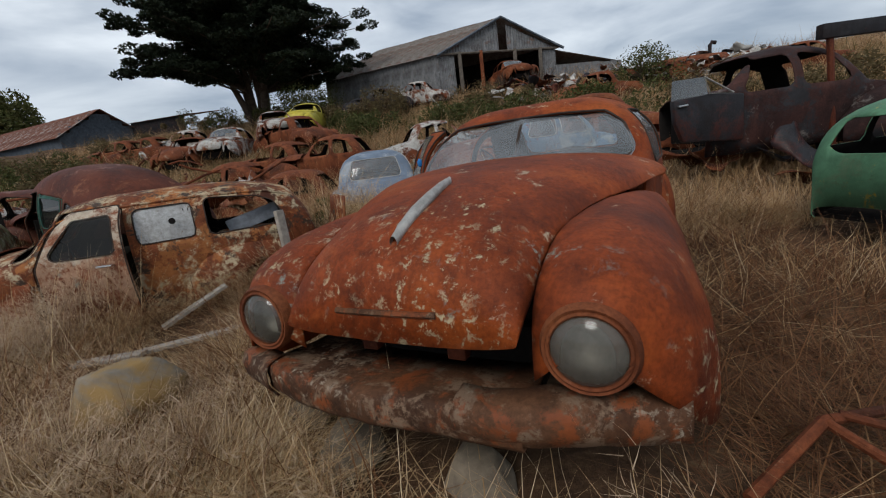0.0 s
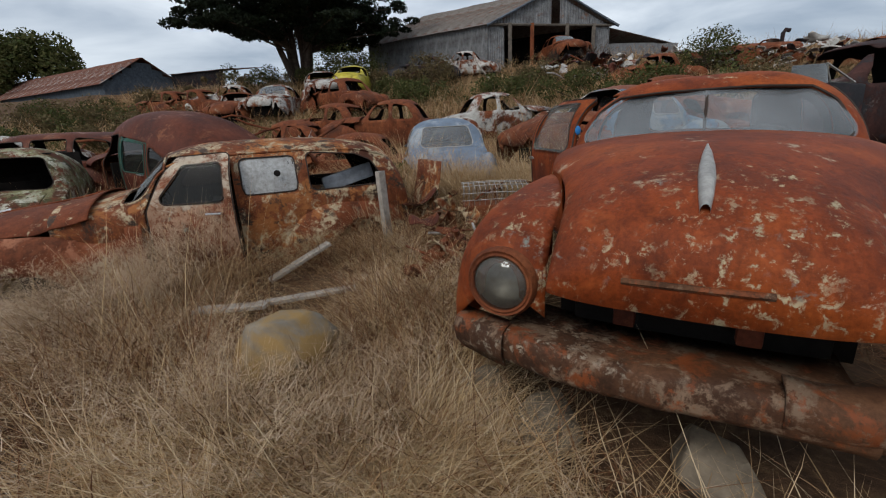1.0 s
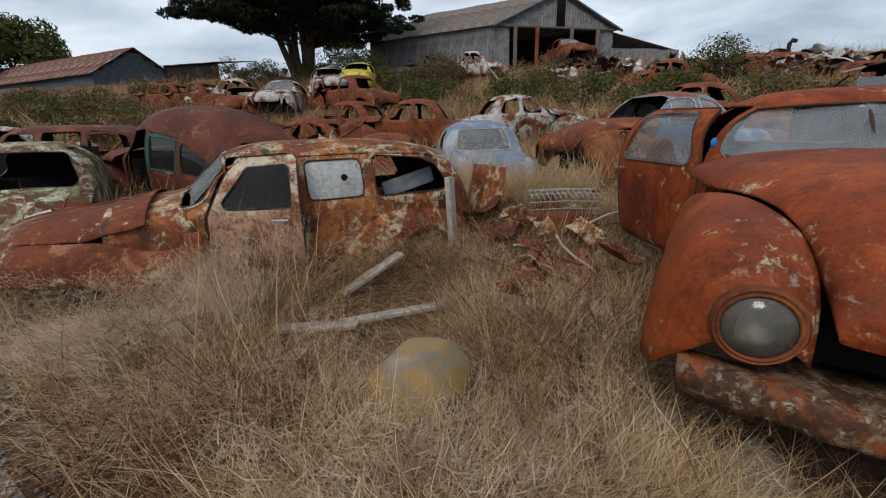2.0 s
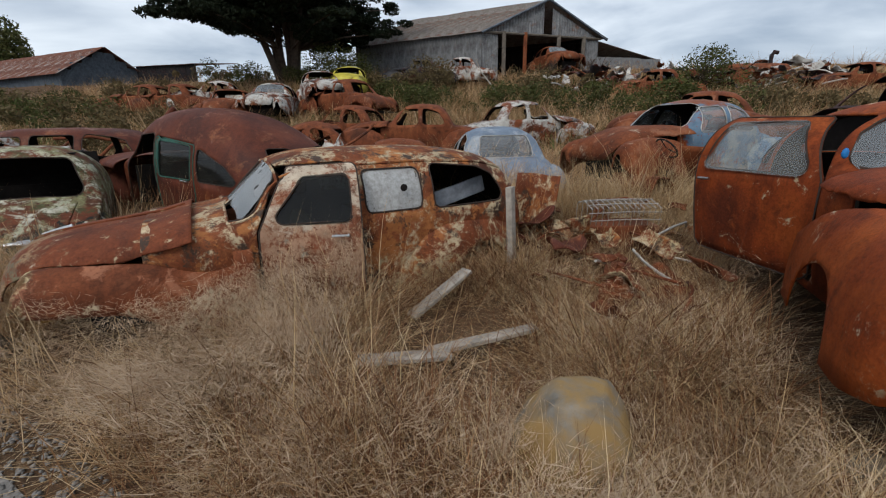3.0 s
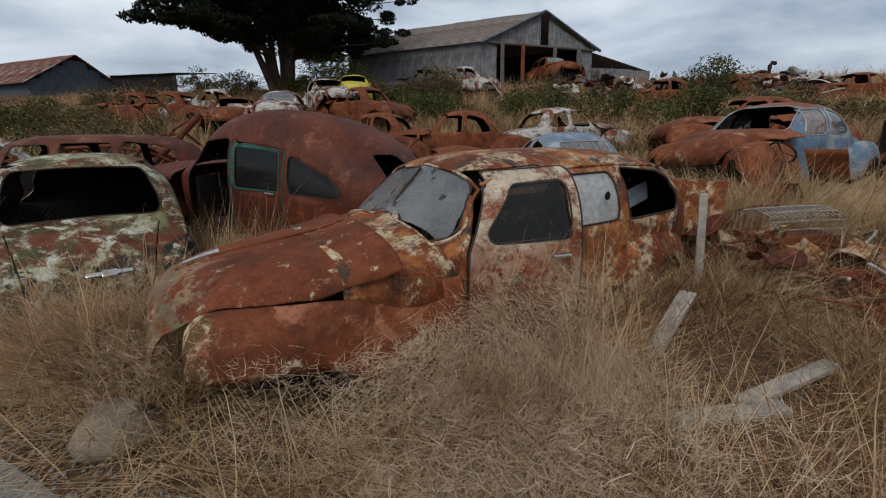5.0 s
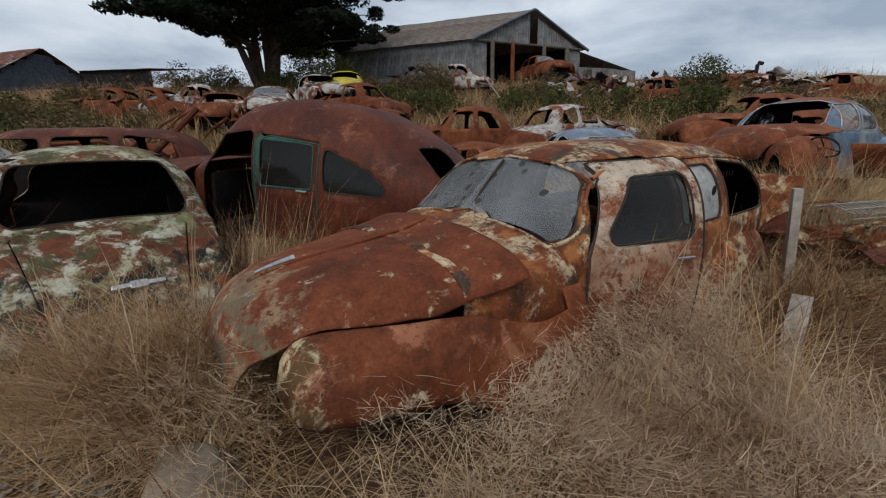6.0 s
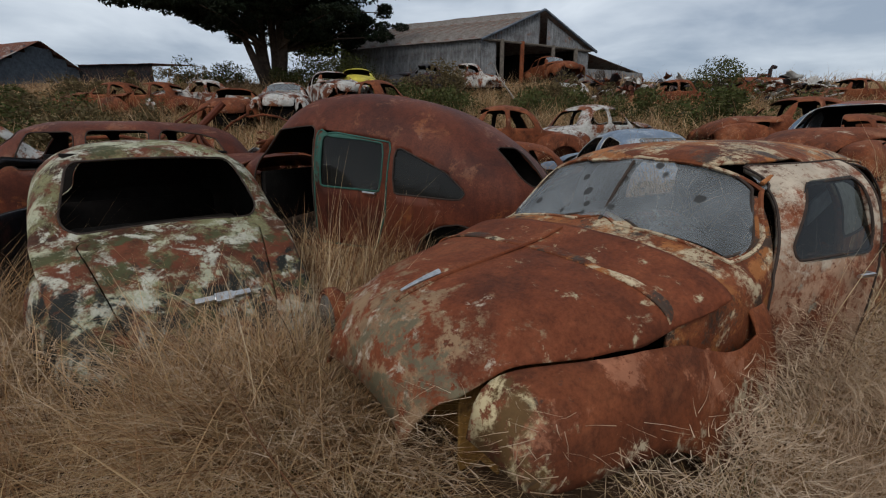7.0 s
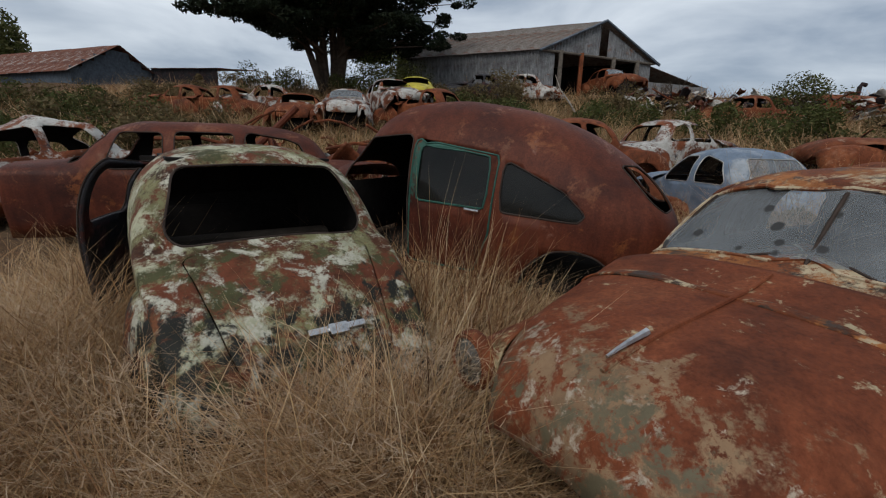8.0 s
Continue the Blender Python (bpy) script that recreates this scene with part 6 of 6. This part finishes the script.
tube(bm, [(x, 0.0, float(curve([x], LONG_HOOD["top"])[0]) + 0.004) for x in np.linspace(0.64, 1.58, 16)], 0.009, 6)
part("hood_crease", bm, MAT["brown_bare"], wagon)
bm = bmesh.new()
tube(bm, [(x, -0.02, float(curve([x], LONG_HOOD["top"])[0]) + 0.016) for x in (1.36, 1.42, 1.48, 1.54)], 0.013, 6, taper=0.005)
part("hood_trim", bm, MAT["chrome"], wagon, "small chrome hood strip")


# ---- scrap ----
def scrap_panel(label, x, y, z, size, material, r, group, curl=0.6):
    """A torn, bent sheet of bodywork."""
    n = 12
    a, b = size * r.uniform(0.6, 1.0), size * r.uniform(0.3, 0.6)
    k1, k2, ph = r.uniform(-curl, curl), r.uniform(-curl, curl) * 0.6, r.uniform(0, 6)
    P = np.zeros((n, n, 3))
    for i in range(n):
        for j in range(n):
            u, w = i / (n - 1) - 0.5, j / (n - 1) - 0.5
            edge = 1 + 0.12 * math.sin(7 * u + ph) + 0.08 * math.sin(11 * w + ph)
            P[i, j] = (a * u * edge, b * w * edge, k1 * a * (u * u * 2) + k2 * b * w * w * 3 + 0.05 * size * math.sin(6 * u + 4 * w + ph))
    v, f, _ = clipped(dents(P, ph, 0.03 * size, 3.0 / size), np.ones((n, n)))
    ob = skin("scrap_metal", v, f, material, thick=0.008)
    ob.matrix_world = Matrix.Translation((x, y, z)) @ Euler((r.uniform(-0.7, 0.7), r.uniform(-0.6, 0.6), r.uniform(0, 6.3))).to_matrix().to_4x4()
    return tagged(ob, label, "scrap metal", group)


def scrap_pipe(label, x, y, z, length, material, r, group, rad=0.02):
    bm = bmesh.new()
    d = Vector((r.uniform(-1, 1), r.uniform(-1, 1), r.uniform(-0.25, 0.45))).normalized() * length
    bend = Vector((r.uniform(-1, 1), r.uniform(-1, 1), r.uniform(-0.2, 1))) * length * 0.12
    p = Vector((0, 0, 0))
    tube(bm, [p - d / 2, p - d / 6 + bend, p + d / 6 + bend, p + d / 2], rad, 7)
    ob = part("bent_bar", bm, material)
    ob.matrix_world = Matrix.Translation((x, y, z))
    return tagged(ob, label, "scrap metal", group)


rs = random.Random(21)
for k in range(150):
    x, y = rs.uniform(0.6, 13.5), rs.uniform(20.0, 22.4)
    kind = rs.choice(["white_rust", "alloy", "brown_far", "black_paint", "white_rust", "alloy", "black_paint", "maroon"])
    words = {"white_rust": "chalky white bent panel on the ridge heap", "alloy": "dull silver bent panel on the ridge heap", "brown_far": "orange-brown rusted panel on the ridge heap", "black_paint": "dark torn panel on the ridge heap", "maroon": "dark red rusted panel on the ridge heap"}[kind]
    scrap_panel(words, x, y, gz(x, y) + rs.uniform(0.3, 1.2), rs.uniform(0.35, 1.1), MAT[kind], rs, "ridge scrap heap")
for k in range(24):
    x, y = rs.uniform(0.6, 13.5), rs.uniform(19.6, 22.0)
    scrap_pipe("bent metal bar on the ridge heap", x, y, gz(x, y) + rs.uniform(0.2, 1.1), rs.uniform(0.8, 2.0), MAT[rs.choice(["alloy", "maroon_far", "white_rust"])], rs, "ridge scrap bars", 0.03)
for k in range(64):
    x, y = rs.uniform(-1.9, 0.1), rs.uniform(2.7, 5.6)
    if x > -0.45 and y < 4.4:
        continue
    scrap_panel("torn rusted sheet in the scrap heap between the cars", x, y, gz(x, y) + rs.uniform(0.08, 0.42), rs.uniform(0.25, 0.65), MAT[rs.choice(["brown_far", "maroon_far", "maroon", "brown"])], rs, "scrap between cars")
for k in range(16):
    x, y = rs.uniform(-1.9, -0.3), rs.uniform(2.9, 5.4)
    scrap_pipe("bent metal bar in the scrap heap between the cars", x, y, gz(x, y) + rs.uniform(0.15, 0.45), rs.uniform(0.4, 1.0), MAT[rs.choice(["maroon_far", "maroon_far", "alloy"])], rs, "scrap bars between cars", 0.012)
for k in range(40):
    x, y = rs.uniform(-10.5, -4.6), rs.uniform(7.6, 11.0)
    scrap_panel("rusted wreckage among the farther cars", x, y, gz(x, y) + rs.uniform(0.1, 0.6), rs.uniform(0.5, 1.3), MAT[rs.choice(["brown_far", "maroon_far", "maroon", "white_rust"])], rs, "field wreckage")
for k in range(22):
    x, y = rs.uniform(-12.5, -4.6), rs.uniform(8.0, 13.0)
    scrap_pipe("rusted rail among the farther cars", x, y, gz(x, y) + rs.uniform(0.3, 0.9), rs.uniform(1.0, 2.4), MAT["maroon_far"], rs, "field rails", 0.03)
for k in range(14):
    x, y = rs.uniform(-15, -11), rs.uniform(6.6, 9.0)
    scrap_panel("crumpled pale wreckage beside the crushed car", x, y, gz(x, y) + rs.uniform(0.1, 0.5), rs.uniform(0.6, 1.2), MAT[rs.choice(["white_rust", "maroon_far"])], rs, "crushed wreckage")
for k in range(26):
    x, y = rs.uniform(2.2, 7.0), rs.uniform(5.6, 9.0)
    scrap_panel("dark torn metal around the black car", x, y, gz(x, y) + rs.uniform(0.1, 0.55), rs.uniform(0.4, 1.1), MAT[rs.choice(["black_paint", "maroon", "maroon_far", "white_rust"])], rs, "wreckage by the black car")

# steering column of a buried wreck
st = thing("buried_wreck", "rusted cowl of a buried wreck with bare steering wheel", "wreck", at(0.38, 6.4, 0.48, 200))
bm = bmesh.new()
ctr, ax = Vector((0.1, 0.0, 0.72)), Vector((-0.75, 0, 0.66)).normalized()
s1 = Vector((0, 1, 0)); s2 = ax.cross(s1)
tube(bm, [ctr + 0.17 * (math.cos(t) * s1 + math.sin(t) * s2) for t in np.linspace(0, 2 * math.pi, 30)[:-1]], 0.012, 7, True)
for t in (0.5, 2.6, 4.7):
    tube(bm, [ctr, ctr + 0.17 * (math.cos(t) * s1 + math.sin(t) * s2)], 0.008, 6)
part("steering_wheel", bm, MAT["rubber"], st, "bare black steering wheel")
bm = bmesh.new()
tube(bm, [ctr, ctr - ax * 0.8], 0.02, 8)
part("steering_column", bm, MAT["maroon_far"], st)
apron(st, "cowl", [(0.25, 0.0), (0.32, 0.25), (0.42, 0.36), (0.6, 0.36), (0.7, 0.1)], -0.45, 0.45, 0.1, MAT["maroon_far"], "rusted cowl", 9.0)
apron(st, "folded_panel", [(0.0, 0.35), (0.08, 0.5), (0.16, 0.68), (0.2, 0.76)], 0.3, 0.66, 0.5, MAT["maroon_far"], "upright folded rusted panel", 10.0)

# wire basket on a rusted box
cage = thing("wire_basket", "tangled wire basket on a rusted box", "basket", at(-0.85, 4.6, 0.30, 8))
bm = bmesh.new()
box(bm, 0, 0, 0.1, 0.75, 0.42, 0.24, 0.015)
part("box", bm, MAT["maroon_far"], cage)
bm = bmesh.new()
for q in np.linspace(-0.36, 0.36, 13):
    tube(bm, [(q, -0.2, 0.23), (q + 0.01, -0.21, 0.40), (q, 0.0, 0.46), (q, 0.2, 0.40), (q, 0.21, 0.23)], 0.005, 5)
for zz, yy in ((0.28, -0.205), (0.36, -0.21), (0.43, -0.12), (0.46, 0.0), (0.43, 0.12)):
    tube(bm, [(-0.38, yy, zz), (0, yy, zz + 0.01), (0.38, yy, zz)], 0.005, 5)
part("wire_mesh", bm, MAT["alloy"], cage, "bright bent wire")

# engine block in the grass
eng = thing("engine_block", "rust-red engine block lying in the grass", "engine", at(-1.22, 3.3, 0.12, 70, 10, 8))
bm = bmesh.new()
box(bm, 0, 0, 0.1, 0.52, 0.24, 0.28, 0.02)
box(bm, 0, 0, 0.26, 0.46, 0.16, 0.06, 0.015)
for q in (-0.16, -0.05, 0.06, 0.17):
    lathe(bm, [(0.0, 0.05), (0.035, 0.05), (0.035, 0.0), (0.03, -0.01)], pose(q, 0, 0.29), 12)
    lathe(bm, [(0.0, 0.05), (0.03, 0.05), (0.03, 0.0)], pose(q, -0.12, 0.14, 90), 12)
part("block", bm, MAT["maroon_far"], eng)

# hanging tailgate of the estate car
apron(wagon, "tailgate", [(-2.34, 0.42), (-2.44, 0.7), (-2.52, 0.98), (-2.55, 1.16)], 0.15, 0.78, 0.05, MAT["brown"], "orange-brown rusted tailgate standing ajar", 12.0)

# pipe frame beside the orange saloon
pf = thing("pipe_frame", "bent rust-brown pipe frame in the grass", "frame", at(1.5, 1.1, 0.12, 30))
bm = bmesh.new()
tube(bm, [(-0.45, 0, 0.05), (0.0, 0.02, 0.16), (0.45, 0.0, 0.05)], 0.022, 8)
part("rail", bm, MAT["maroon_far"], pf)
bm = bmesh.new()
tube(bm, [(0.0, 0.02, 0.16), (0.02, -0.25, 0.08), (-0.05, -0.5, 0.0)], 0.02, 8)
part("leg", bm, MAT["maroon_far"], pf)
bm = bmesh.new()
tube(bm, [(0.1, 0.02, 0.15), (0.25, -0.2, 0.12), (0.3, -0.45, 0.0)], 0.018, 8)
part("brace", bm, MAT["maroon_far"], pf)

# gantry beam by the black car
gb = thing("timber_gantry", "dark timber beam on a leaning rusted post", "gantry", at(5.3, 6.9, 0.4, 5))
bm = bmesh.new()
box(bm, 0.9, 0, 1.98, 2.1, 0.14, 0.2, 0.015)
part("beam", bm, MAT["black_paint"], gb)
bm = bmesh.new()
tube(bm, [(0.25, 0, -0.4), (0.1, 0, 1.0), (0.0, 0, 1.95)], 0.045, 8)
part("post", bm, MAT["maroon"], gb)

# old axle standing up among the wrecks
ax0 = thing("upended_axle", "upended dark axle and spoked frame", "axle", at(-9.6, 9.2, 0.5, 20))
bm = bmesh.new()
tube(bm, [(-0.9, 0, 0.2), (0, 0, 1.05), (0.5, 0, 1.55)], 0.06, 8)
part("shaft", bm, MAT["maroon"], ax0)
for dx, dy in ((0.7, 0.2), (0.35, -0.4), (0.1, 0.5)):
    bm = bmesh.new()
    tube(bm, [(0, 0, 1.05), (dx, dy, 0.0)], 0.035, 6)
    part("strut", bm, MAT["maroon"], ax0)

# tank on the ridge with a chimney pipe
tk = thing("rusted_tank", "long rusted tank with a curved stack pipe", "tank", at(9.6, 21.6, 2.85, 4, scale=0.85))
bm = bmesh.new()
lathe(bm, [(0.0, -1.8), (0.5, -1.78), (0.68, -1.6), (0.72, -0.8), (0.72, 0.8), (0.68, 1.6), (0.5, 1.78), (0.0, 1.8)], pose(0, 0, 0.75, 0, 90, 0), 22)
part("shell", bm, MAT["brown_far"], tk)
bm = bmesh.new()
tube(bm, [(0.9, 0, 1.4), (0.9, 0, 1.85), (1.0, 0, 2.0), (1.2, 0, 1.95)], 0.1, 8)
part("stack", bm, MAT["black_paint"], tk)

# dead branch on the slope
br = thing("dead_branch", "bleached dead branch leaning on the slope", "branch", Matrix.Translation((-2.3, 20.2, gz(-2.3, 20.2))))
bm = bmesh.new()
tube(bm, [(0.9, 0, 0.0), (0.35, 0, 0.8), (-0.1, 0, 1.35), (-0.35, 0, 1.9)], 0.045, 6, taper=0.015)
tube(bm, [(0.1, 0, 1.1), (-0.35, 0.1, 1.2), (-0.55, 0, 1.35)], 0.02, 5, taper=0.008)
part("limb", bm, MAT["wood"], br)


# ---- gravel track ----
tx = np.linspace(-14, 8, 60)
TP = np.array([[(x, float(track_edge(np.array(x))) - 0.15 - w, gz(x, float(track_edge(np.array(x))) - 0.15 - w) + 0.006) for w in np.linspace(0, 3.2, 14)] for x in tx])
v, f, _ = clipped(TP[:, ::-1], np.ones(TP.shape[:2]))
tagged(skin("road", v, f, MAT["gravel"]), "grey gravel track beside the wrecks", "track", kind="structure")
r9 = np.random.RandomState(9)
sx = r9.uniform(-10, 2.5, 5200)
sy = track_edge(sx) + 0.1 - np.abs(r9.normal(0, 0.45, len(sx)))
oct_v = np.array([(1, 0, 0), (-1, 0, 0), (0, 1, 0), (0, -1, 0), (0, 0, 1), (0, 0, -1)], float)
oct_t = np.array([(0, 2, 4), (2, 1, 4), (1, 3, 4), (3, 0, 4), (2, 0, 5), (1, 2, 5), (3, 1, 5), (0, 3, 5)])
V = (oct_v[None] + r9.normal(0, 0.22, (len(sx), 6, 3))) * r9.uniform(0.006, 0.02, (len(sx), 1, 1)) * np.array([1, 1, 0.7]) + np.stack([sx, sy, ground_z(sx, sy) + 0.006], -1)[:, None]
T = (np.arange(len(sx))[:, None, None] * 6 + oct_t[None]).reshape(-1, 3)
tagged(tri_mesh("gravel_stones", V.reshape(-1, 3), T, MAT["gravel"]), "loose grey gravel stones along the track", "gravel", kind="stuff")

# ---- the ground sheet ----
gx = np.concatenate([np.linspace(-400, -40, 24), np.linspace(-38, 38, 190), np.linspace(40, 400, 24)])
gy = np.concatenate([np.linspace(-300, -14, 16), np.linspace(-12, 40, 160), np.linspace(44, 600, 30)])
GX, GY = np.meshgrid(gx, gy, indexing="ij")
v, f, _ = clipped(np.stack([GX, GY, ground_z(GX, GY)], -1), np.ones(GX.shape))
m, n, l, b = nodes_of("dry_soil", 0.95)
vv = here(n, l)
c0 = ramp(n, l, noise_node(n, l, 9, 9, 0.7, vv), [(0.3, (0.04, 0.024, 0.015)), (0.55, (0.10, 0.062, 0.035)), (0.75, (0.19, 0.135, 0.075))])
c1 = ramp(n, l, noise_node(n, l, 0.35, 5, 0.6, vv), [(0.4, (0.75, 0.62, 0.55)), (0.62, (1.0, 1.0, 1.0))])
l.new(blend(n, l, 0.8, c0, c1, "MULTIPLY"), b.inputs["Base Color"])
bump(n, l, b, noise_node(n, l, 30, 8, 0.7, vv), 0.7, 0.03)
ground = tagged(skin("ground", v, f, m), "dry brown earth rising to a low ridge", "ground", kind="structure")
